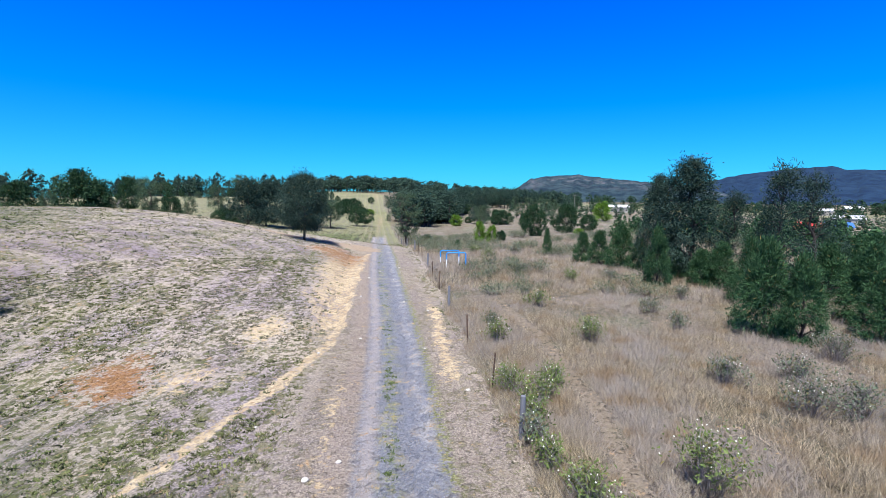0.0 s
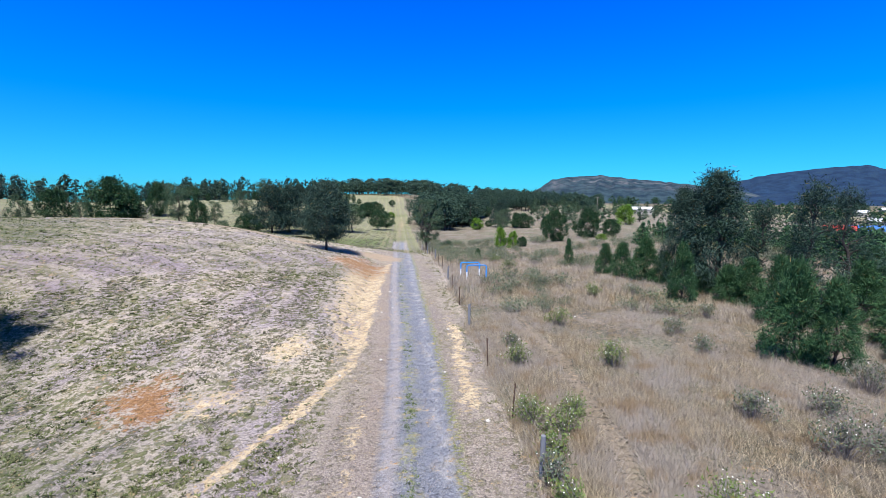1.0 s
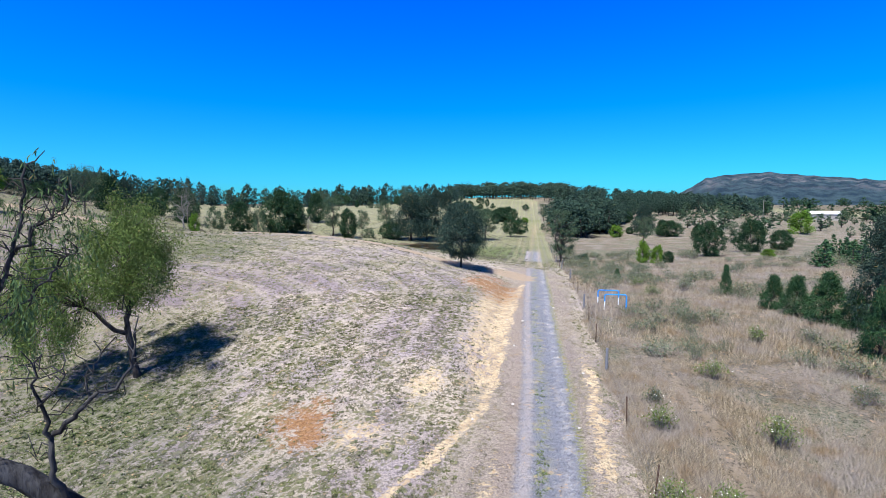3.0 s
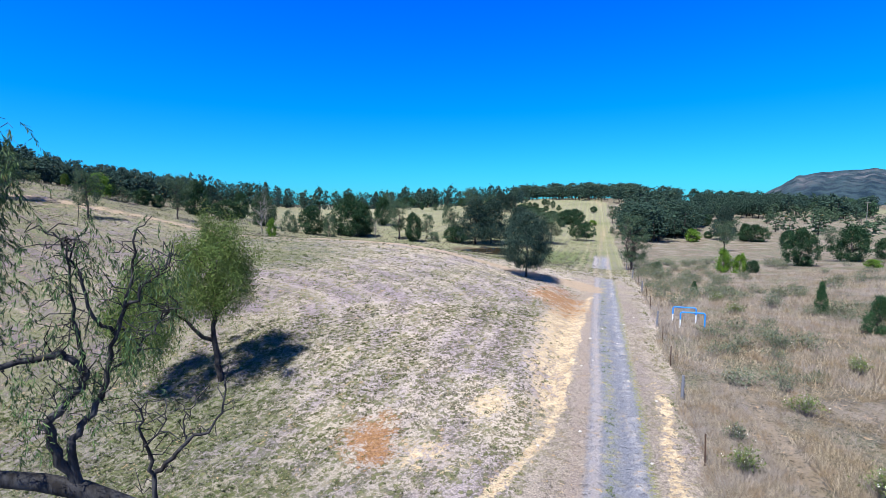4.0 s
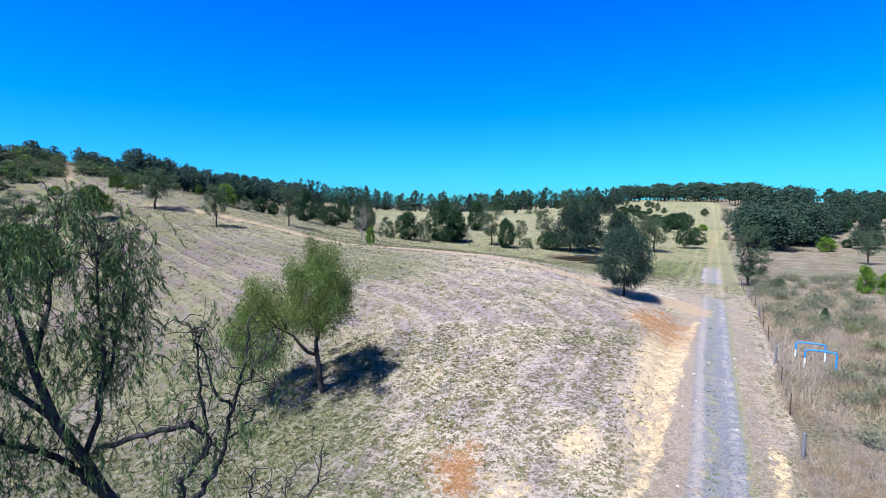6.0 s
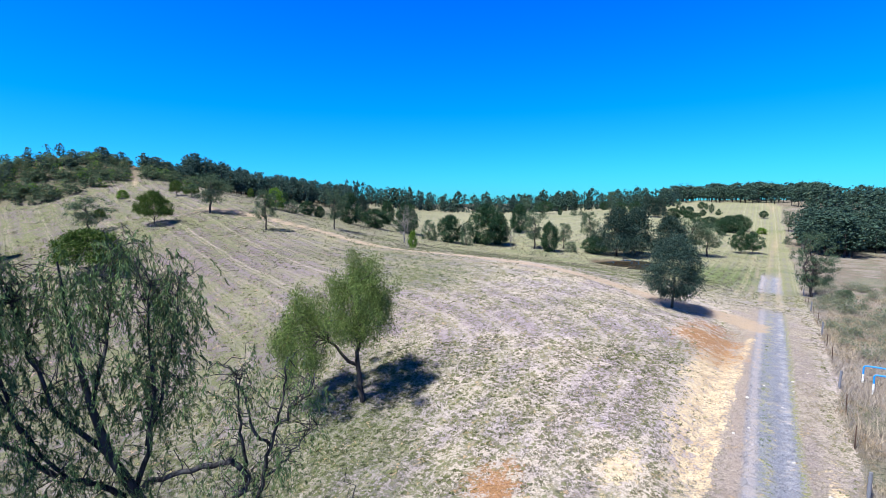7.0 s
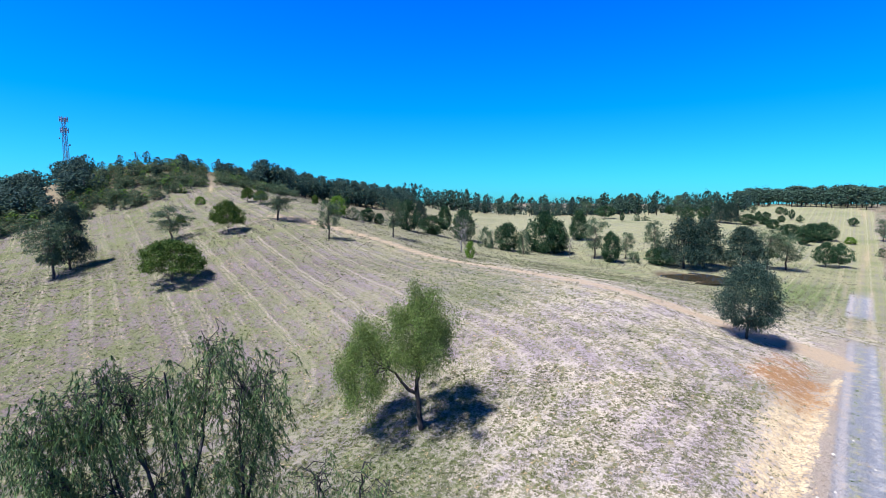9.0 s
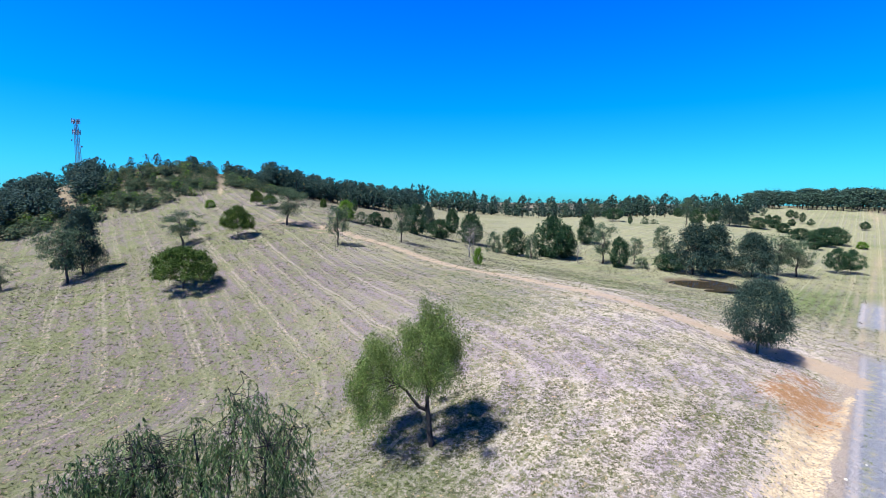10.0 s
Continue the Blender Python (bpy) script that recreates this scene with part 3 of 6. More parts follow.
def leaves(rng, centres, axis, length, width, quad=False):
    """One pointed leaf blade for each centre, along its axis."""
    n = len(centres)
    side = np.cross(axis, rng.normal(size=(n, 3)))
    side /= np.linalg.norm(side, axis=1, keepdims=True) + 1e-9
    l, w = (length * rng.uniform(0.6, 1.3, n))[:, None], (width * rng.uniform(0.6, 1.3, n))[:, None]
    if not quad:
        v = np.stack([centres - side * w * 0.8, centres + axis * l * 0.35 + side * w * 1.1, centres + axis * l], 1).reshape(-1, 3)
        return v, np.arange(3 * n).reshape(n, 3)
    v = np.stack([centres, centres + axis * l * 0.45 + side * w, centres + axis * l, centres + axis * l * 0.55 - side * w], 1).reshape(-1, 3)
    return v, np.arange(4 * n).reshape(n, 4)


def limb(rng, a, b, r0, r1, sag=0.15, n=5, crook=0.08):
    a, b = np.asarray(a, float), np.asarray(b, float)
    t = np.linspace(0, 1, n)[:, None]
    d = np.linalg.norm(b - a)
    p = a + (b - a) * t + rng.normal(size=(n, 3)) * d * crook * np.sin(np.pi * t)
    p[:, 2] += sag * d * np.sin(np.pi * t[:, 0])
    return p, np.linspace(r0, r1, n)


def crown_shape(kind, u):
    if kind == "dome":
        return np.sqrt(np.clip(1 - (1.25 * u - 0.25) ** 2, 0, 1))
    if kind == "cone":
        return np.clip(1.05 - u, 0.03, 1) ** 0.75 * np.clip(u * 6 + 0.35, 0, 1)
    if kind == "vase":
        return np.sqrt(np.clip(1 - (1.7 * u - 0.85) ** 2, 0, 1)) * (0.75 + 0.35 * u)
    if kind == "pear":
        return np.clip(1.02 - u, 0, 1) ** 0.55 * np.clip(u * 4 + 0.55, 0, 1)
    return np.sqrt(np.clip(1 - (2 * u - 1) ** 2, 0, 1)) * (1.15 - 0.35 * u)   # oval


def tree_arrays(seed, height, radius, base, kind, clumps, per, leaf, droop, clump_r, lean=0.0, stems=1, limbs=10, thick=None, lop=0.25):
    """Wood and leaves of one tree that stands on its origin."""
    rng = np.random.default_rng(seed)
    thick = thick or height * 0.022
    u = rng.uniform(0, 1, clumps)
    ang = rng.uniform(0, 2 * np.pi, clumps)
    rr = radius * crown_shape(kind, u) * np.sqrt(rng.uniform(0.12, 1.0, clumps)) * (1 + lop * np.sin(2 * ang + seed) + 0.5 * lop * np.sin(3 * ang + 5 * u + seed))
    top = height - clump_r * 0.6
    cen = np.stack([rr * np.cos(ang) + lean * height * 0.6 * (0.4 + u * 0.6), rr * np.sin(ang), base * height + u * (top - base * height)], -1)
    wood = []
    for s in range(stems):
        off = rng.normal(size=2) * radius * 0.16 * (stems > 1)
        tip = np.array([lean * height * 0.55 + off[0] * 2, off[1] * 2, height * (0.80 if kind != "cone" else 0.96)])
        p, r = limb(rng, (0, 0, -0.25), tip, thick, thick * 0.22, 0.0, 8, 0.035)
        p[:, 0] += off[0] * np.linspace(0, 1, 8)
        wood.append(tube(p, r, 7))
        picks = rng.choice(clumps, min(limbs, clumps), replace=False)
        for i in picks:
            c = cen[i]
            f = np.clip((c[2] - 0.35 * math.hypot(c[0], c[1])) / (height * 0.85), base * 0.55, 0.9)
            k = f * 7
            a = p[int(k)] + (p[min(int(k) + 1, 7)] - p[int(k)]) * (k - int(k))
            q, w = limb(rng, a, c, thick * (0.55 - 0.4 * f), thick * 0.07, 0.10, 5, 0.07)
            wood.append(tube(q, w, 4))
    n = clumps * per
    idx = np.repeat(np.arange(clumps), per)
    size = clump_r * rng.uniform(0.65, 1.25, clumps)[idx][:, None]
    pos = cen[idx] + rng.normal(size=(n, 3)) * size * np.array([0.5, 0.5, 0.42])
    out = pos - np.array([0, 0, height * 0.45])
    out /= np.linalg.norm(out, axis=1, keepdims=True)
    axis = 0.6 * out + rng.normal(size=(n, 3)) * 0.6 + np.array([0, 0, -droop])
    axis /= np.linalg.norm(axis, axis=1, keepdims=True)
    return joined(wood), leaves(rng, pos, axis, *leaf)


def make_tree(name, bark, leaf_mat, *args, **kw):
    (wv, wf), (lv, lf) = tree_arrays(*args, **kw)
    root = new(name)
    mesh_object("trunk", wv, wf, bark, root, smooth=True)
    mesh_object("crown", lv, lf, leaf_mat, root)
    return root


def stand(ob, x, y, scale=1.0, turn=0.0, sink=0.0, wide=1.0, z=None):
    """The pose of a plant on the ground."""
    return pose(x, y, (gz(x, y) if z is None else z) - sink, 0, 0, turn) @ Matrix.Diagonal((scale * wide, scale * wide, scale, 1))


SPECS, BUILT = {}, {}


def spec(kind, name, label, bark, leaf_mat, seeds, height, radius, *args, **kw):
    SPECS[kind] = (name, label, bark, leaf_mat, seeds, height, radius, args, kw)


def plant(kind, x, y, height, width=None, turn=None, label="", category="tree", group=""):
    """A tree of a kind at a place; of each kind a few individuals are grown, and later ones copy them."""
    name, said, bark, leaf_mat, seeds, h0, r0, args, kw = SPECS[kind]
    s = height / h0
    w = (width / (2 * r0)) / s if width else 1.0
    turn = (x * 37.7 + y * 91.3) % 360 if turn is None else turn
    m = stand(None, x, y, s, turn, 0.05, w)
    key = (kind, int(abs(x * 7.3 + y * 3.1)) % seeds)
    if key in BUILT:
        ob = copy_thing(BUILT[key], m)
        ob.matrix_basis = m
    else:
        ob = BUILT[key] = make_tree(name, bark, leaf_mat, 11 + 17 * key[1] + len(kind) * 101, h0, r0, *args, **kw)
        ob.matrix_basis = m
    return tagged(ob, label or said, category, group)

build_ground()

# ---- dam ----
def build_water():
    n = 48
    ring = [(9.0 * math.cos(2 * math.pi * i / n), 9.0 * math.sin(2 * math.pi * i / n), 0) for i in range(n)]
    vs = np.array([(0, 0, 0)] + ring)
    fs = np.array([(0, 1 + i, 1 + (i + 1) % n) for i in range(n)])
    k = Mat("brown_dam_water", 0.06)
    k.b.inputs["Specular IOR Level"].default_value = 0.5
    k.base(k.mix(k.noise(0.3, 3.0), (0.028, 0.022, 0.014), (0.045, 0.034, 0.020))).bump(k.noise(3.0, 2.0), 0.06, 0.02)
    ob = mesh_object("dam_water", vs, fs, k.m)
    ob.matrix_basis = pose(POND[0], POND[1], POND_Z, 0, 0, 23)
    return tagged(ob, "still brown water of a small farm dam", "water", kind="structure")


build_water()

# ---- distant ranges ----
def forest_material(name, dark, light, rock):
    k = Mat(name, 0.95)
    a, b = k.noise(0.02, 6.0, 0.7), k.noise(0.004, 4.0)
    c = k.mix(k.span(a, 0.42, 0.58), dark, light)
    c = k.mix(k.math("MULTIPLY", k.span(k.noise(0.013, 8.0, 0.75, stretch=(1, 1, 1.4)), 0.49, 0.62), k.attr("cliff")), c, rock)
    k.base(c)
    return k.bump(a, 0.8, 6.0).m


def ridge(name, label, dist, crest, depth, foot, material, seed):
    """A far range: a crest line in (degrees, height), a face that falls towards the valley and a back."""
    az = np.linspace(crest[0][0], crest[-1][0], 160)
    top = np.interp(az, [c[0] for c in crest], [c[1] for c in crest])
    rng = np.random.default_rng(seed)
    top = top + 0.0006 * dist * np.interp(az, np.linspace(az[0], az[-1], 60), rng.normal(size=60))
    rows = np.linspace(0, 1, 26)
    vs, cliff = [], []
    for i, f in enumerate(rows):
        r = dist - depth * (1 - f) if f < 0.8 else dist + depth * 2.0 * (f - 0.8)
        g = min(f / 0.8, 1.0)
        h = foot + (top - foot) * (g ** 0.8 if f <= 0.8 else 1 - 3 * (f - 0.8))
        gully = (wobble(az * 40, np.full_like(az, g * 3.0), 31.0, seed) + 0.4 * wobble(az * 40, np.full_like(az, g * 9.0), 13.0, seed)) * (top - foot) * 0.08 * np.sin(math.pi * min(g, 1.0))
        a = np.radians(az)
        vs.append(np.stack([r * np.sin(a), r * np.cos(a), h + gully], -1))
        cliff.append(np.full_like(az, math.exp(-((g - 0.75) / 0.22) ** 2)))
    n, k = len(rows), len(az)
    i, j = np.meshgrid(np.arange(n - 1), np.arange(k - 1), indexing="ij")
    o = i * k + j
    ob = mesh_object(name, np.vstack(vs), np.stack([o, o + 1, o + k + 1, o + k], -1).reshape(-1, 4), material, smooth=True)
    ob.data.attributes.new("cliff", "FLOAT", "POINT").data.foreach_set("value", np.concatenate(cliff).astype(np.float32))
    return tagged(ob, label, "mountain range", kind="structure")


# distance haze is put into these base colours as a lean to blue
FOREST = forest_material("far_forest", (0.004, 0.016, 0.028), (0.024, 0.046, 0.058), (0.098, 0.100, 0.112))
FOREST_HAZE_BLUE = forest_material("far_haze_blue_forest", (0.003, 0.015, 0.042), (0.009, 0.029, 0.066), (0.012, 0.032, 0.062))
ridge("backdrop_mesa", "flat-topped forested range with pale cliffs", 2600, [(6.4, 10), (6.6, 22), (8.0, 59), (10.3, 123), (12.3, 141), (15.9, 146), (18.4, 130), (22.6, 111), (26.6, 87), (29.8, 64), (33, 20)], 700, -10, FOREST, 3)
ridge("backdrop_range", "long forested mountain range tinted blue for haze", 3600, [(21, 40), (23.8, 80), (29.3, 146), (31.9, 183), (34.3, 204), (37.5, 218), (39.2, 224), (40.4, 202), (43.4, 188), (47.8, 151), (60, 120)], 900, -10, FOREST_HAZE_BLUE, 4)
ridge("backdrop_foothill", "dark wooded foothills above the valley", 1800, [(28, 5), (30.9, 28), (34.3, 46), (37.5, 57), (40.8, 60), (43.4, 64), (47.8, 68), (58, 60)], 500, -12, FOREST_HAZE_BLUE, 5)

# ---- trees ----
spec("oak", "she_oak_tree", "dense grey-green she-oak with a drooping crown", BARK_DARK, LEAF_OAK, 2, 9.0, 4.0, 0.14, "pear", 230, 62, (0.40, 0.062), 0.7, 0.80, limbs=20, lop=0.12)
spec("bank", "she_oak_tree", "dense grey-green she-oak with a rounded crown", BARK_DARK, LEAF_OAK, 1, 8.0, 3.7, 0.20, "oval", 270, 80, (0.32, 0.042), 0.6, 0.75, limbs=24, lop=0.10)
spec("roadside", "gum_tree", "tall ragged gum with a forked grey trunk", BARK, LEAF_GUM, 1, 11.0, 3.2, 0.18, "vase", 120, 80, (0.30, 0.055), 0.8, 0.62, limbs=30, lop=0.30, stems=2)
spec("round", "shade_tree", "dome-shaped green shade tree on dry grass", BARK, LEAF_ROUND, 2, 6.5, 4.6, 0.32, "dome", 240, 70, (0.30, 0.085), 0.2, 0.62, limbs=22, lop=0.08)
spec("field", "shade_tree", "dark green rounded shade tree in the field", BARK, LEAF_DARK, 3, 6.5, 4.2, 0.20, "oval", 130, 56, (0.34, 0.10), 0.2, 0.70, limbs=16, lop=0.25)
spec("gum", "gum_tree", "slender open-crowned gum tree with pale trunk", BARK, LEAF_GUM, 3, 9.0, 2.9, 0.30, "vase", 70, 75, (0.34, 0.055), 0.8, 0.75, limbs=18, lop=0.35, lean=0.06)
spec("dark", "broad_leaved_tree", "dense dark green broad-leaved tree", BARK_DARK, LEAF_DARK, 3, 9.0, 4.6, 0.04, "oval", 150, 56, (0.50, 0.14), 0.1, 0.95, limbs=10, lop=0.15)
spec("cone", "young_she_oak", "feathery green young she-oak among dry grass", BARK_DARK, LEAF_YOUNG, 3, 5.0, 1.8, 0.02, "cone", 150, 60, (0.34, 0.030), -0.2, 0.42, limbs=14, lop=0.12)
spec("tall", "tall_she_oak", "tall dark she-oak with a ragged crown", BARK_DARK, LEAF_OAK, 3, 13.0, 3.6, 0.10, "pear", 250, 76, (0.40, 0.050), 0.6, 0.85, limbs=26, lop=0.30)
spec("feather", "tall_she_oak", "thin feathery she-oak with a see-through top", BARK_DARK, LEAF_OAK, 2, 12.0, 3.2, 0.06, "pear", 105, 90, (0.36, 0.032), 0.3, 0.80, limbs=40, lop=0.35)
spec("bare", "dying_gum_tree", "sparse grey gum tree with thinning dry crown", BARK_PALE, LEAF_GREY, 2, 8.5, 3.7, 0.28, "vase", 60, 26, (0.24, 0.035), 0.4, 0.75, limbs=34, lop=0.3)
spec("bush", "green_bush", "dense bright green rounded bush", BARK, LEAF_BRIGHT, 2, 3.2, 1.3, 0.06, "dome", 60, 46, (0.26, 0.07), 0.1, 0.40, limbs=8, lop=0.15)
spec("shrub", "grey_shrub", "sprawling grey-green shrub on dry ground", BARK, LEAF_GUM, 2, 4.0, 2.6, 0.0, "dome", 60, 50, (0.30, 0.06), 0.2, 0.55, limbs=10, lop=0.3, stems=2)
plant("bank", -16.3, 55.0, 8.0, 6.7, label="dense grey-green she-oak beside the rust-red bank")
plant("round", -79.1, 14.1, 6.4, 9.7)
plant("oak", -105.9, 3.1, 12.1, 8.5, label="tall dark she-oak standing on the hillside")
plant("gum", -101.4, 0.6, 9.9, 7.3, label="leaning green gum beside a dark she-oak")
plant("gum", -108.0, -8.0, 4.5, 3.4)
plant("gum", -106.4, 19.3, 7.2, 6.8, label="wide leaning gum with an open crown")
plant("round", -118.2, 23.3, 2.6, 2.0)
plant("round", -99.3, 27.9, 6.3, 5.9)
plant("bush", -139.7, 32.3, 2.2, 2.5)
plant("round", -130.8, 41.9, 4.0, 3.4)
plant("gum", -102.4, 39.1, 8.3, 7.5, label="old gum with hanging branches on the crest")
plant("round", -124.8, 43.3, 3.6, 3.6)
plant("gum", -84.4, 42.3, 7.8, 4.4)
plant("bush", -107.1, 56.1, 5.2, 4.0, label="bright green leafy tree on the crest")
plant("round", -121.3, 56.7, 3.3, 1.9)
plant("dark", -165.9, 90.9, 4.7, 2.2)
plant("gum", -88.5, 60.1, 8.8, 4.9)
plant("bare", -78.4, 71.7, 8.4, 6.7)
plant("bush", -68.5, 65.0, 3.6, 1.8)
plant("bare", -61.4, 57.0, 8.5, 1.2)
plant("shrub", -105.3, 59.4, 3.3, 4.0, group="gully trees")
plant("dark", -106.8, 64.5, 3.7, 3.6, group="gully trees")
plant("dark", -106.3, 67.6, 2.9, 3.0, group="gully trees")
plant("dark", -104.3, 75.5, 8.3, 5.6, group="gully trees")
plant("oak", -116.6, 89.2, 8.9, 5.7, group="gully trees")
plant("dark", -105.7, 85.2, 5.6, 6.9, group="gully trees")
plant("dark", -127.2, 108.3, 8.5, 5.6, group="gully trees")
plant("dark", -102.2, 94.2, 9.1, 7.4, group="gully trees")
plant("shrub", -90.5, 91.8, 5.6, 5.3, group="gully trees")
plant("dark", -86.2, 95.8, 7.6, 6.5, label="rounded dark green tree in the gully", group="gully trees")
plant("shrub", -81.4, 97.0, 6.5, 4.2, group="gully trees")
plant("dark", -81.7, 105.7, 11.6, 9.4, label="large dense dark tree in the gully", group="gully trees")
plant("dark", -79.7, 109.5, 9.1, 7.0, group="gully trees")
plant("bare", -73.3, 106.1, 6.2, 3.6, group="dam and flat trees")
plant("gum", -70.2, 112.8, 11.1, 7.3, group="dam and flat trees")
plant("dark", -65.1, 112.5, 8.0, 5.0, group="dam and flat trees")
plant("gum", -65.7, 121.3, 7.5, 4.0, group="dam and flat trees")
plant("shrub", -62.0, 118.4, 3.0, 4.2, group="dam and flat trees")
plant("gum", -62.0, 129.9, 10.8, 5.7, group="dam and flat trees")
plant("dark", -56.9, 122.6, 4.8, 6.5, group="dam and flat trees")
plant("oak", -51.9, 125.2, 13.2, 12.8, label="big dark she-oak beside the dam", group="dam and flat trees")
plant("oak", -50.0, 133.2, 13.3, 13.2, label="big dark she-oak beside the dam", group="dam and flat trees")
plant("oak", -43.2, 140.3, 11.7, 13.7, label="broad grey-green tree beside the dam", group="dam and flat trees")
plant("gum", -40.3, 150.3, 11.3, 9.2, group="dam and flat trees")
plant("gum", -37.1, 154.6, 9.6, 8.3, group="dam and flat trees")
plant("field", -32.5, 176.2, 7.4, 6.7, group="dam and flat trees")
plant("field", -30.3, 181.9, 7.0, 6.1, group="dam and flat trees")
plant("dark", -49.4, 227.8, 6.7, 4.9, group="dam and flat trees")
plant("dark", -49.8, 242.0, 7.5, 9.3, group="dam and flat trees")
plant("dark", -47.4, 251.4, 7.7, 8.5, group="dam and flat trees")
plant("cone", -45.8, 260.0, 3.7, 1.5, group="dam and flat trees")
plant("bush", -38.9, 251.2, 3.0, 4.1, group="dam and flat trees")
plant("field", -46.3, 302.5, 4.2, 4.9, group="dam and flat trees")
plant("field", -66.6, 297.3, 3.8, 2.9, group="trees on the far flat")
plant("field", -71.9, 304.6, 5.7, 3.0, group="trees on the far flat")
plant("field", -78.2, 318.6, 4.5, 2.5, group="trees on the far flat")
plant("dark", -80.2, 291.5, 4.8, 4.2, group="trees on the far flat")
plant("dark", -82.7, 287.8, 5.1, 3.6, group="trees on the far flat")
plant("field", -81.9, 322.0, 4.9, 5.1, group="trees on the far flat")
plant("gum", -91.9, 309.6, 6.5, 3.9, group="trees on the far flat")
plant("dark", -73.3, 291.8, 3.5, 3.5, group="trees on the far flat")
plant("dark", -69.3, 263.5, 4.6, 6.4, group="trees on the far flat")
plant("dark", -59.1, 248.9, 5.2, 8.4, group="trees on the far flat")
plant("dark", -79.9, 263.7, 5.6, 7.7, group="trees on the far flat")
plant("dark", -76.1, 275.3, 4.0, 5.6, group="trees on the far flat")
plant("dark", -90.9, 135.9, 9.9, 6.4, group="trees over the gully")
plant("gum", -147.5, 228.8, 8.8, 7.5, group="trees over the gully")
plant("field", -125.2, 210.1, 6.4, 11.1, group="trees over the gully")
plant("field", -110.4, 199.3, 4.1, 2.5, group="trees over the gully")
plant("shrub", -108.7, 209.3, 3.4, 3.6, group="trees over the gully")
plant("shrub", -107.0, 213.9, 2.4, 3.7, group="trees over the gully")
plant("gum", -100.1, 232.9, 12.6, 7.6, group="trees over the gully")
plant("dark", -101.2, 246.2, 6.8, 7.3, group="trees over the gully")
plant("oak", -90.5, 258.0, 11.4, 11.2, group="trees over the gully")
plant("oak", -86.2, 260.3, 10.4, 8.9, group="trees over the gully")
plant("dark", -103.4, 272.6, 6.8, 7.3, group="trees over the gully")
plant("field", -98.9, 255.8, 3.5, 3.4, group="trees over the gully")
plant("dark", -133.6, 298.6, 5.7, 4.9, group="trees over the gully")
plant("oak", -200.6, 376.0, 15.8, 11.3, group="trees over the gully")
plant("oak", -209.3, 369.0, 13.0, 7.6, group="trees over the gully")
plant("oak", -187.4, 388.0, 11.4, 5.6, group="trees over the gully")
plant("oak", -202.7, 295.0, 13.8, 7.4, group="trees over the gully")
plant("gum", 13.0, 164.5, 9.4, 6.0, group="trees beyond the fence")
plant("dark", 22.5, 115.8, 7.9, 5.6, group="trees beyond the fence")
plant("dark", 34.0, 130.6, 8.0, 6.9, group="trees beyond the fence")
plant("bush", 73.6, 217.9, 9.2, 7.9, group="trees beyond the fence")
plant("cone", 12.1, 54.3, 3.2, 1.3, group="trees beyond the fence")
plant("dark", 31.1, 177.3, 5.8, 5.1, group="trees beyond the fence")
plant("gum", 43.6, 184.9, 6.5, 5.3, group="trees beyond the fence")
plant("dark", 44.2, 143.3, 5.2, 6.2, group="trees beyond the fence")
plant("bush", 33.5, 115.2, 1.6, 2.5, group="trees beyond the fence")
plant("cone", 14.4, 48.2, 3.0, 2.3, group="she-oak thicket")
plant("cone", 15.4, 45.7, 3.3, 2.7, group="she-oak thicket")
plant("cone", 16.7, 43.5, 4.1, 3.0, group="she-oak thicket")
plant("cone", 17.8, 42.2, 3.0, 2.3, group="she-oak thicket")
plant("cone", 16.1, 34.9, 4.6, 2.3, label="bright green feathery young she-oak in dry grass", group="she-oak thicket")
plant("cone", 19.3, 38.5, 2.8, 1.7, group="she-oak thicket")
plant("tall", 20.3, 38.6, 10.1, 6.2, label="tall dark gum rising above the she-oak thicket", group="she-oak thicket")
plant("tall", 19.0, 41.6, 8.7, 4.0, group="she-oak thicket")
plant("cone", 19.8, 35.6, 2.9, 2.4, group="she-oak thicket")
plant("cone", 20.7, 34.5, 3.6, 2.5, group="she-oak thicket")
plant("feather", 22.9, 37.1, 7.5, 4.0, group="she-oak thicket")
plant("cone", 16.5, 23.6, 5.1, 2.9, label="large dark feathery she-oak at the thicket edge", group="she-oak thicket")
plant("cone", 17.6, 22.5, 4.5, 2.5, label="large dark feathery she-oak at the thicket edge", group="she-oak thicket")
plant("feather", 21.2, 29.5, 9.3, 4.6, label="tall thin-topped she-oak in the thicket", group="she-oak thicket")
plant("feather", 26.9, 34.1, 9.0, 4.2, group="she-oak thicket")
plant("cone", 19.7, 29.9, 4.4, 2.5, group="she-oak thicket")
plant("cone", 25.7, 30.9, 4.2, 3.0, group="she-oak thicket")
plant("cone", 23.9, 26.0, 4.9, 3.2, group="she-oak thicket")
plant("cone", 30.5, 34.8, 4.3, 3.1, group="she-oak thicket")
plant("cone", 32.7, 38.7, 4.3, 3.8, group="she-oak thicket")
plant("cone", 32.9, 35.4, 4.6, 3.9, group="she-oak thicket")
plant("cone", 22.1, 23.0, 4.0, 2.6, group="she-oak thicket")
plant("roadside", -7.9, 102.2, 11.4, 5.6, label="tall ragged gum beside the vehicle track", group="field trees beyond the fence")
plant("bush", 5.7, 205.3, 5.2, 5.2, label="clipped-looking round green tree in dry grass", group="field trees beyond the fence")
plant("oak", 16.7, 215.3, 12.6, 10.4, label="broad grey-green gum in the dry field", group="field trees beyond the fence")
plant("dark", 26.1, 205.0, 6.5, 8.1, group="field trees beyond the fence")
plant("dark", 23.2, 210.3, 6.6, 5.3, group="field trees beyond the fence")
plant("bush", 8.0, 102.0, 4.8, 2.3, label="bright green leafy sapling clump", group="field trees beyond the fence")
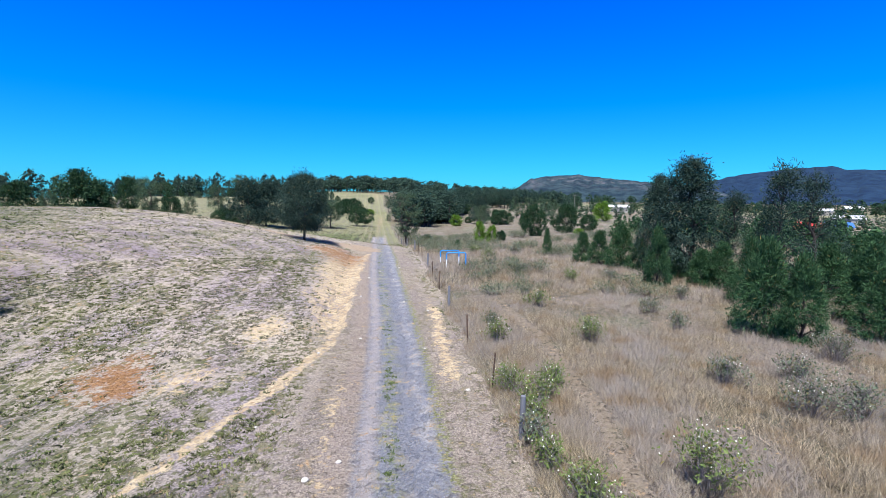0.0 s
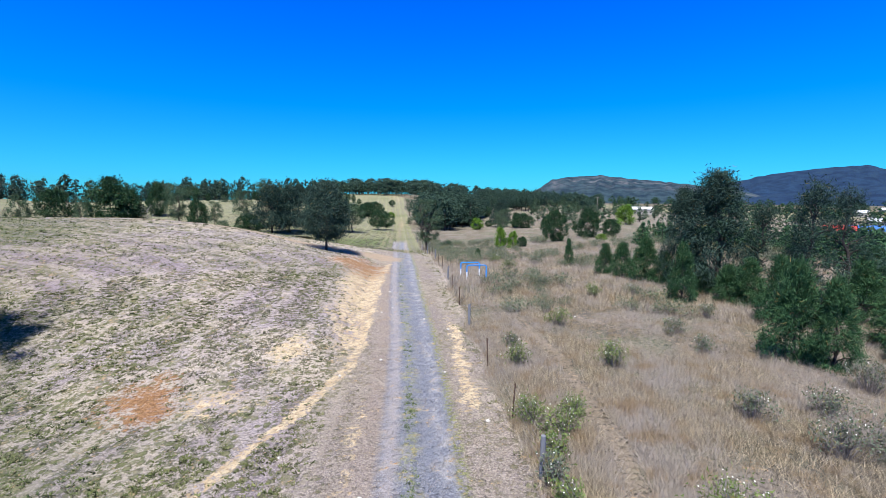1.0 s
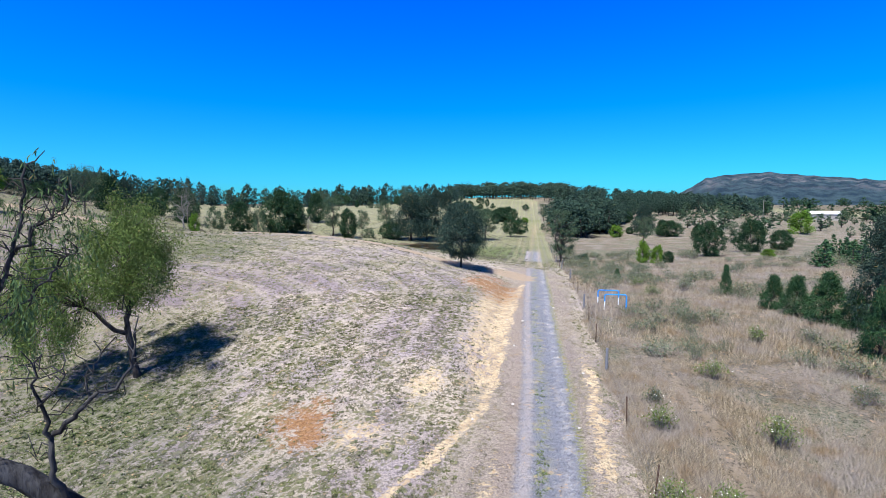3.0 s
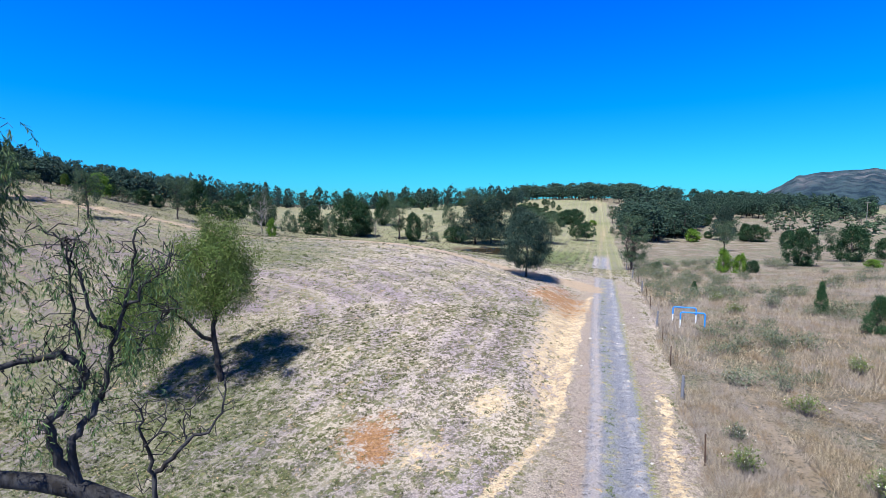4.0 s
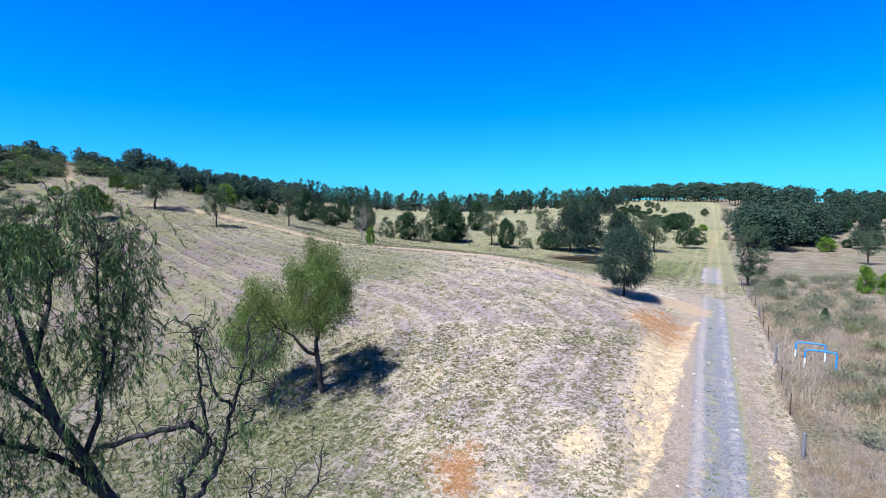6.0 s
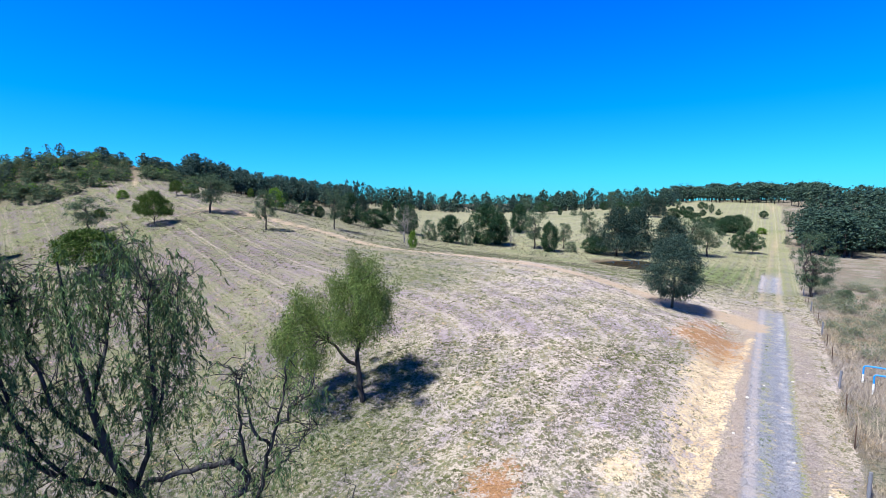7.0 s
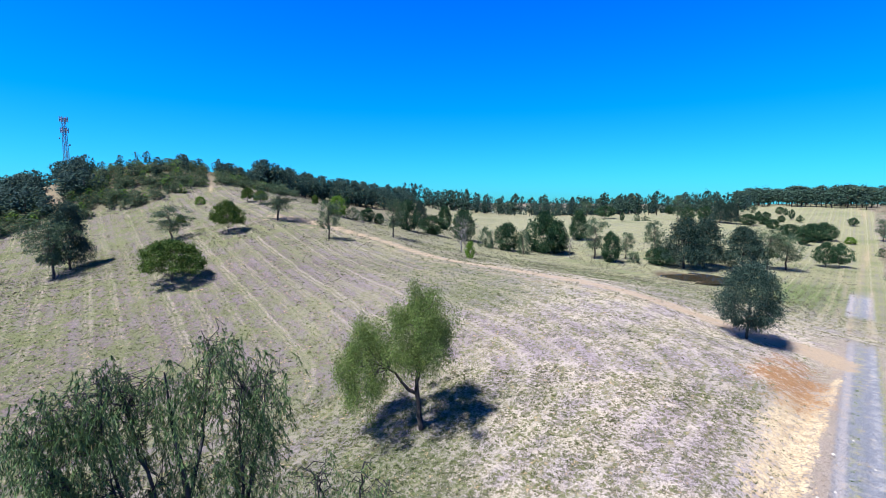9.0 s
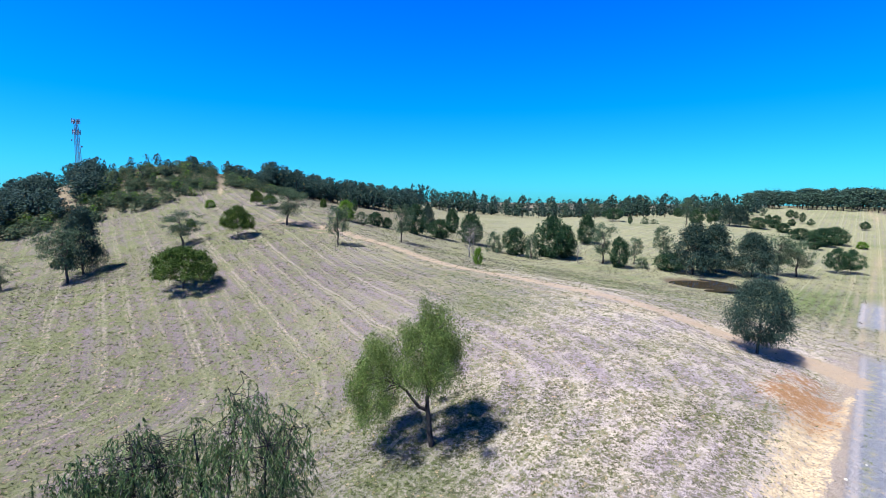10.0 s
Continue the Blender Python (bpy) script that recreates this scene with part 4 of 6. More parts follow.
plant("bush", 10.7, 102.2, 3.7, 2.3, label="bright green leafy sapling clump", group="field trees beyond the fence")
plant("dark", 12.6, 102.0, 2.4, 2.4, group="field trees beyond the fence")
plant("cone", 2.0, 63.7, 1.5, 1.1, group="field trees beyond the fence")
plant("shrub", -3.4, 96.9, 2.5, 3.5, group="field trees beyond the fence")
plant("dark", 11.8, 220.8, 3.0, 3.8, group="field trees beyond the fence")
plant("cone", 3.6, 231.4, 3.0, 1.8, group="field trees beyond the fence")
plant("dark", 13.2, 272.7, 6.0, 5.2, group="field trees beyond the fence")
plant("gum", -30.8, 267.4, 9.8, 5.7, group="field trees beyond the fence")
plant("shrub", -26.3, 226.3, 3.4, 2.9, group="field trees beyond the fence")
plant("shrub", -2.3, 238.1, 6.9, 9.4, group="field trees beyond the fence")
plant("shrub", 0.6, 232.9, 5.1, 6.4, group="field trees beyond the fence")


# ---- far woods, each too many to count ----
def far_tree(seed, shape, base, leaf, clumps):
    """Stem and crown of a far tree, 10 m high and 7 m wide: uneven leafy lumps with loose leaves round them."""
    rng = np.random.default_rng(seed)
    n = clumps * 4
    u, ang = rng.uniform(0, 1, n), rng.uniform(0, 2 * np.pi, n)
    rr = 3.2 * crown_shape(shape, u) * np.sqrt(rng.uniform(0.05, 1.0, n)) * (1 + 0.35 * np.sin(2 * ang + seed) + 0.2 * np.sin(3 * ang + 5 * u))
    cen = np.stack([rr * np.cos(ang), rr * np.sin(ang), 10 * base + 0.5 + u * (9.1 - 10 * base)], -1)
    size = rng.uniform(0.40, 0.85, n) * (1.05 - 0.35 * u) * (18 / clumps) ** 0.5
    tet = np.array([(1, 0, -0.4), (-0.5, 0.87, -0.4), (-0.5, -0.87, -0.4), (0, 0, 0.8)], float)
    v = cen[:, None] + (tet + rng.normal(size=(n, 4, 3)) * 0.35) * size[:, None, None]
    of = np.array([(0, 1, 3), (1, 2, 3), (2, 0, 3), (1, 0, 2)])
    lumps = v.reshape(-1, 3), (of[None] + 4 * np.arange(n)[:, None, None]).reshape(-1, 3)
    pos = np.repeat(cen, 2, 0) + rng.normal(size=(n * 2, 3)) * np.repeat(size, 2)[:, None] * 0.75
    axis = rng.normal(size=(n * 2, 3)) + np.array([0, 0, 0.3])
    axis /= np.linalg.norm(axis, axis=1, keepdims=True)
    p, r = limb(rng, (0, 0, -0.3), (0.2, 0, 7.0), 0.22, 0.06, 0.0, 5, 0.03)
    tv, tf = tube(p, r, 5)
    return (tv, np.vstack([tf[:, :3], tf[:, [0, 2, 3]]])), joined([lumps, leaves(rng, pos, axis, leaf[0] * 0.7, leaf[1] * 0.6)])


def wood(name, label, spots, material, seed, leaf=(0.62, 0.24), clumps=16, shape="oval", base=0.12):
    """Many small far trees in one mesh; spots are (x, y, height, width)."""
    rng = np.random.default_rng(seed)
    kinds = [far_tree(seed * 10 + i, shape, base, leaf, clumps) for i in range(5)]
    lv, lf, wv, wf, nl, nw = [], [], [], [], 0, 0
    for x, y, h, w in spots:
        (tv, tf), (cv, cf) = kinds[rng.integers(5)]
        a = rng.uniform(0, 2 * np.pi)
        rot = np.array([[np.cos(a), -np.sin(a), 0], [np.sin(a), np.cos(a), 0], [0, 0, 1]]) * np.array([w / 7.0, w / 7.0, h / 10.0])[:, None]
        at = np.array([x, y, gz(x, y) - 0.1])
        lv.append(cv @ rot.T + at)
        lf.append(cf + nl)
        nl += len(cv)
        wv.append(tv @ rot.T + at)
        wf.append(tf + nw)
        nw += len(tv)
    v, f = np.vstack(lv + wv), np.vstack(lf + [q + nl for q in wf])
    ob = mesh_object(name, v, f, material)
    ob.data.materials.append(BARK_DARK)
    idx = np.zeros(len(f), np.int32)
    idx[sum(len(q) for q in lf):] = 1
    ob.data.polygons.foreach_set("material_index", idx)
    return tagged(ob, label, "trees", kind="stuff")


def polar(rng, n, az0, az1, near, far, h0, h1, wide=0.75, skip=None):
    """Spots between two bearings; near and far are distances along the bearings, as (bearing, metres) lines or numbers."""
    out = []
    while len(out) < n:
        a = rng.uniform(az0, az1)
        lo = near if not isinstance(near, list) else np.interp(a, [p[0] for p in near], [p[1] for p in near])
        hi = lo + far
        r = math.sqrt(rng.uniform(lo * lo, hi * hi))
        x, y = r * math.sin(radians(a)), r * math.cos(radians(a))
        if skip and skip(x, y):
            continue
        h = rng.uniform(h0, h1)
        out.append((x, y, h, h * wide * rng.uniform(0.75, 1.3)))
    return out


rng = np.random.default_rng(7)
SCRUB_EDGE = [(-99, 160), (-87, 157), (-82, 156), (-79, 159), (-77, 165), (-74.4, 170), (-71, 166), (-67, 176)]


def on_cutting(x, y):
    return abs(y - 40.6 + 0.263 * (x + 161)) < 1.9 or abs(y - 2 - 0.02 * (x + 200)) < 2.6 and -228 < x < -168


wood("hill_thicket", "dark scrub covering the stony hill", polar(rng, 380, -99, -67, SCRUB_EDGE, 40, 1.6, 3.2, 1.35, on_cutting), LEAF_SCRUB, 20, leaf=(0.6, 0.26), clumps=18, shape="dome", base=0.0)
wood("hill_scrub", "mixed green scrub covering the stony hill", polar(rng, 560, -99, -68, SCRUB_EDGE, 40, 1.4, 2.9, 1.35, on_cutting), LEAF_SCRUB, 21, leaf=(0.55, 0.24), clumps=18, shape="dome", base=0.0)
wood("hill_bushes", "bright and dark bushes scattered over the hill", polar(rng, 110, -99, -70, SCRUB_EDGE, 42, 1.5, 3.2, 1.1, on_cutting), LEAF_BRIGHT, 22, leaf=(0.5, 0.2), shape="dome", base=0.0)
wood("dark_hill_trees", "dark trees thick on the hill's shoulder", polar(rng, 260, -100, -86.5, [(-100, 170), (-90, 165), (-86, 178)], 70, 4, 8, 0.85, on_cutting), LEAF_WOOD, 23, clumps=30)
wood("hilltop_trees", "thin line of trees along the hilltop", polar(rng, 46, -88, -71, 176, 30, 3, 6.0, 0.6, on_cutting), LEAF_OAK, 24)
wood("ridge_scrub", "low dark trees beside the hilltop cutting", polar(rng, 90, -75.5, -70, [(-76, 188), (-73, 182), (-70, 186)], 40, 3.5, 6.0, 0.7, on_cutting), LEAF_WOOD, 34)
wood("ridge_wood", "dark pine-like wood along the ridge", polar(rng, 300, -71.5, -54, [(-72, 186), (-68, 190), (-63, 214), (-59, 216), (-54, 236)], 44, 7, 11.5, 0.5), LEAF_WOOD, 25, clumps=26)
wood("skyline_wood", "line of dark trees along the skyline", polar(rng, 230, -55, -16, [(-55, 262), (-48, 300), (-40, 330), (-30, 350), (-16, 360)], 40, 5, 14, 0.5), LEAF_WOOD, 26, leaf=(0.8, 0.3), base=0.02)
wood("skyline_gums", "open gums standing along the skyline", polar(rng, 60, -52, -17, [(-55, 255), (-48, 285), (-40, 300), (-30, 310), (-16, 320)], 25, 9, 15, 0.55), LEAF_FOREST, 27, leaf=(1.0, 0.3), base=0.14)
wood("north_hill_wood", "dense gum forest on the northern rise", polar(rng, 240, -18, -3.2, [(-18, 400), (-14, 395), (-11, 385), (-7, 372), (-3, 330)], 120, 8, 15, 0.8), LEAF_FOREST, 28, leaf=(0.9, 0.34), base=0.22)
wood("track_belt", "grey-green gum belt beyond the vehicle track", polar(rng, 95, -5.2, 9, [(-6, 225), (-4, 190), (-1, 200), (1, 235), (4, 290), (9, 340)], 60, 9, 15, 0.8), LEAF_FOREST, 29, leaf=(0.6, 0.19), clumps=56, base=0.14)
wood("track_wood", "dense gum wood beside the far end of the track", polar(rng, 60, -5.4, 1.0, [(-6, 235), (-4, 205), (0, 212), (1, 220)], 45, 10, 16, 0.8), LEAF_FOREST, 35, leaf=(0.6, 0.19), clumps=64, base=0.06)
wood("far_belt", "continuous far belt of gums", polar(rng, 170, -4, 16, [(-4, 310), (4, 340), (16, 370)], 130, 8, 14, 0.8), LEAF_FOREST, 33, leaf=(1.1, 0.34))
wood("valley_trees", "scattered trees over the dry slope", polar(rng, 130, 2, 45, [(2, 255), (10, 225), (20, 190), (30, 150), (45, 120)], 240, 4, 9, 0.9), LEAF_GUM, 30)
wood("valley_wood", "darker trees along the valley floor", polar(rng, 260, 4, 48, [(4, 420), (15, 400), (25, 330), (48, 230)], 420, 6, 12, 0.95), LEAF_DARK, 31, leaf=(1.0, 0.40))
wood("thicket_fill", "young she-oak thicket beyond the dry grass", polar(rng, 150, 20, 47, [(20, 92), (28, 76), (36, 58), (47, 42)], 45, 2.5, 5.0, 0.8), LEAF_YOUNG, 32, leaf=(0.42, 0.10), clumps=26, shape="cone", base=0.0)


# ---- the drooping tree in the paddock: forked trunk, two leafy lobes ----
def lone_tree():
    rng = np.random.default_rng(4)
    root = new("pepper_tree")
    top, low = np.array([-0.3, 0, 6.9]), np.array([-3.6, 0.2, 4.6])
    wood_parts = [tube(*limb(rng, (0, 0, -0.3), (-0.35, 0, 2.9), 0.20, 0.15, 0, 6, 0.02), 8),
                  tube(*limb(rng, (-0.3, 0, 2.6), (-0.3, 0.1, 7.4), 0.14, 0.04, 0, 7, 0.03), 7),
                  tube(np.array([(-0.3, 0, 2.5), (-0.9, 0, 2.75), (-1.35, 0, 3.3), (-1.75, 0, 3.9), (-2.4, 0, 4.3), (-3.2, 0.1, 5.0), (-3.6, 0.1, 5.7)]), np.linspace(0.14, 0.035, 7), 7)]
    cen = []
    for centre, size, n in ((top, (2.3, 3.3, 2.7), 108), (low - np.array([0, 0, 0.35]), (1.9, 3.1, 2.8), 88), (np.array([0.5, 0.4, 5.4]), (1.6, 2.4, 1.5), 20)):
        d = rng.normal(size=(n, 3))
        d /= np.linalg.norm(d, axis=1, keepdims=True)
        d *= rng.uniform(0.25, 1.0, n)[:, None] ** 0.5 * (1 + 0.22 * np.sin(4 * np.arctan2(d[:, 1], d[:, 0]) + 6 * d[:, 2]))[:, None]
        cen.append(centre + d * size)
    cen = np.vstack(cen)
    for i in range(0, len(cen), 5):
        c = cen[i]
        a = (-0.3, 0.05, min(max(c[2] - 1.4, 2.8), 7.0)) if c[0] > -1.8 else (-2.2, 0, 4.2)
        wood_parts.append(tube(*limb(rng, a, c, 0.05, 0.012, 0.12, 5, 0.06), 4))
    mesh_object("trunk", *joined(wood_parts), BARK_DARK, root, smooth=True)
    idx = np.repeat(np.arange(len(cen)), 360)
    n = len(idx)
    pos = cen[idx] + rng.normal(size=(n, 3)) * np.array([0.26, 0.26, 0.46])
    axis = rng.normal(size=(n, 3)) * 0.7 + np.array([0, 0, -0.9])
    axis /= np.linalg.norm(axis, axis=1, keepdims=True)
    mesh_object("crown", *leaves(rng, pos, axis, 0.14, 0.023, True), LEAF_NEAR, root)
    x, y = -26.5, 20.4
    root.matrix_basis = stand(None, x, y, 1.08, 50, 0.0)
    return tagged(root, "yellow-green drooping tree with forked trunk in the paddock", "tree")


lone_tree()


# ---- tall gum beside the drone, with bare crooked limbs ----
def hero_gum():
    rng = np.random.default_rng(12)
    root = new("gum_tree")
    g0 = gz(-7.6, 5.6)
    trunk = [(-7.6, 5.6, g0 - 0.3), (-7.7, 5.6, 1.8), (-7.95, 5.45, 3.8), (-8.25, 5.2, 5.6), (-8.75, 4.75, 6.35), (-9.2, 4.25, 6.85), (-9.6, 3.85, 7.1), (-10.1, 3.3, 7.35), (-10.4, 3.0, 8.0), (-10.47, 2.75, 8.75), (-10.6, 2.4, 9.6), (-10.8, 2.2, 10.6), (-10.9, 2.0, 12.0), (-11.0, 1.9, 13.4)]
    mesh_object("trunk", *tube(trunk, [0.30, 0.26, 0.23, 0.20, 0.17, 0.155, 0.14, 0.125, 0.115, 0.10, 0.085, 0.065, 0.04, 0.015], 10), BARK_HERO, root, smooth=True)
    bare = [
        ([(-9.25, 4.2, 6.95), (-9.33, 4.02, 7.5), (-9.38, 3.88, 8.1), (-9.30, 4.06, 8.33), (-9.19, 4.31, 8.62), (-9.14, 4.42, 8.85)], 0.085, 0.055),
        ([(-9.22, 4.22, 6.95), (-9.28, 4.10, 7.59), (-9.22, 4.22, 7.84), (-9.13, 4.43, 8.12), (-9.04, 4.62, 8.51), (-9.01, 4.68, 9.0), (-8.92, 4.85, 9.47), (-8.87, 4.94, 9.96), (-8.79, 5.08, 10.64), (-8.74, 5.17, 11.3)], 0.075, 0.016),
        ([(-9.14, 4.42, 8.85), (-9.26, 4.30, 9.10), (-9.36, 4.19, 9.28), (-9.5, 3.86, 9.23), (-9.9, 3.3, 9.12), (-10.3, 2.85, 8.9)], 0.060, 0.050),
        ([(-9.14, 4.42, 8.85), (-9.26, 4.4, 9.35), (-9.28, 4.36, 9.84), (-9.28, 4.35, 10.42), (-9.2, 4.3, 11.0)], 0.045, 0.014),
        ([(-8.93, 4.83, 9.42), (-9.09, 4.52, 9.83), (-9.14, 4.42, 10.61), (-9.22, 4.31, 10.99), (-9.35, 4.1, 11.25)], 0.035, 0.010),
        ([(-8.87, 4.94, 9.96), (-8.7, 5.0, 10.0), (-8.52, 5.15, 10.35), (-8.38, 5.37, 10.53), (-8.33, 5.46, 10.85)], 0.032, 0.010),
        ([(-9.02, 4.66, 8.8), (-8.8, 4.9, 9.0), (-8.55, 5.15, 9.35), (-8.45, 5.3, 9.75), (-8.25, 5.5, 9.9)], 0.03, 0.008),
        ([(-8.1, 5.3, 4.9), (-8.3, 4.95, 6.2), (-8.32, 4.9, 6.6), (-8.29, 4.95, 7.09), (-8.36, 4.83, 7.55), (-8.38, 4.8, 7.97), (-8.32, 4.91, 8.35)], 0.06, 0.010),
        ([(-8.29, 4.95, 7.05), (-8.12, 5.05, 7.19), (-7.86, 5.26, 7.55), (-7.65, 5.56, 7.65), (-7.5, 5.75, 8.06), (-7.48, 5.78, 8.5)], 0.045, 0.012),
        ([(-7.86, 5.26, 7.55), (-7.9, 5.3, 7.9), (-7.8, 5.45, 8.25)], 0.02, 0.006),
        ([(-8.36, 4.83, 7.55), (-8.15, 5.0, 7.8), (-8.1, 5.1, 8.2)], 0.022, 0.006),
        ([(-10.43, 2.9, 8.1), (-10.49, 2.66, 8.56), (-10.55, 2.39, 8.93), (-10.62, 2.06, 9.2), (-10.7, 1.6, 9.5), (-10.9, 1.2, 10.4), (-11.0, 0.9, 11.5)], 0.075, 0.015),
        ([(-10.47, 2.75, 8.75), (-10.5, 3.0, 9.6), (-10.6, 3.2, 10.6), (-10.7, 3.2, 11.8), (-10.7, 3.3, 12.8)], 0.06, 0.012),
        ([(-10.6, 2.4, 9.6), (-10.9, 1.7, 10.6), (-11.3, 1.4, 11.8), (-11.5, 1.2, 13.0)], 0.055, 0.010),
        ([(-10.8, 2.2, 10.6), (-11.4, 2.6, 11.5), (-11.9, 2.9, 12.6), (-12.1, 3.0, 13.6)], 0.045, 0.010),
        ([(-10.7, 1.6, 9.5), (-11.0, 0.8, 10.5), (-11.3, 0.2, 11.4), (-11.4, -0.2, 12.4)], 0.045, 0.010),
        ([(-10.9, 1.2, 10.4), (-11.2, 1.0, 11.4), (-11.3, 0.8, 12.4), (-11.3, 0.9, 13.4)], 0.035, 0.008),
        ([(-10.5, 3.0, 9.6), (-10.7, 3.4, 10.6), (-10.9, 3.7, 11.6), (-10.9, 3.9, 12.9)], 0.040, 0.009),
    ]
    starts, reach = [], []
    for path, r0, r1 in bare:
        p = np.array(path)
        t = np.linspace(0, len(p) - 1, 3 * len(p))
        q = np.stack([np.interp(t, np.arange(len(p)), p[:, i]) for i in range(3)], -1)
        q[1:-1] += rng.normal(size=(len(q) - 2, 3)) * 0.028
        mesh_object("limb", *tube(q, np.linspace(r0, r1, len(q)), 8), BARK_HERO, root, smooth=True)
        starts += [(v, k / len(q)) for k, v in enumerate(q)]
    twigs, spots, dead = [], [], lambda v: v[0] > -8.6 and v[2] < 9.0
    for v, f in starts:
        for _ in range(1 if dead(v) else 2):
            if f < 0.3:
                continue
            d = rng.normal(size=3) * np.array([1, 1, 0.7]) + np.array([0, 0, 0.35])
            e = v + d / np.linalg.norm(d) * rng.uniform(0.25, 0.75)
            twigs.append(tube(*limb(rng, v, e, 0.012, 0.004, 0.1, 5, 0.16), 4))
            if not dead(v):
                spots.append((e, 0.40 if v[0] > -9.8 else 1.0))
    crown = []
    for centre, size, n in (((-11.2, 3.2, 12.9), (0.9, 0.75, 1.1), 62), ((-11.3, 2.1, 12.7), (1.0, 0.7, 1.0), 62), ((-11.3, 0.9, 12.9), (1.0, 0.8, 1.0), 84), ((-11.4, -0.1, 12.5), (0.9, 0.65, 1.0), 80), ((-11.3, 0.1, 11.2), (0.8, 0.6, 0.8), 44), ((-10.9, 2.6, 11.0), (1.1, 1.1, 0.9), 56), ((-11.2, 0.9, 11.0), (1.0, 0.9, 0.9), 50), ((-10.6, 1.6, 9.6), (0.9, 1.1, 0.6), 34), ((-10.9, 3.8, 12.3), (0.8, 0.6, 1.1), 36), ((-10.8, 3.5, 10.9), (0.8, 0.7, 0.9), 40)):
        d = rng.normal(size=(n, 3))
        crown.append(np.array(centre) + d / np.linalg.norm(d, axis=1, keepdims=True) * rng.uniform(0.2, 1.0, n)[:, None] ** 0.5 * size)
    crown = np.vstack(crown)
    hubs = np.array([v for v, f in starts if v[0] < -10.3])
    for c in crown:
        a = hubs[rng.choice(np.argsort(np.linalg.norm(hubs - c, axis=1))[:7])]
        twigs.append(tube(*limb(rng, a, c, 0.009, 0.003, 0.10, 6, 0.07), 4))
        spots.append((c, 1.0))
    tagged(mesh_object("twig_work", *joined(twigs), BARK_HERO, root), kind="stuff")
    pos, axis = [], []
    for e, dense in spots:
        for _ in range(2):
            drop, lean = rng.uniform(0.35, 1.15) * (0.7 + 0.3 * dense), rng.normal(size=2) * 0.22
            k = int(50 * dense)
            s = rng.uniform(0, 1, k)
            pos.append(e + rng.normal(size=3) * 0.10 + np.stack([lean[0] * s, lean[1] * s, 0.12 * s - drop * s ** 1.3], -1))
            axis.append(np.tile([lean[0], lean[1], -1.0], (k, 1)) + rng.normal(size=(k, 3)) * 0.38)
    pos, axis = np.vstack(pos), np.vstack(axis)
    axis /= np.linalg.norm(axis, axis=1, keepdims=True)
    mesh_object("foliage", *leaves(rng, pos, axis, 0.115, 0.0080, True), LEAF_HERO, root)
    return tagged(root, "tall crooked gum with bare dark limbs and hanging leaves", "tree")


hero_gum()

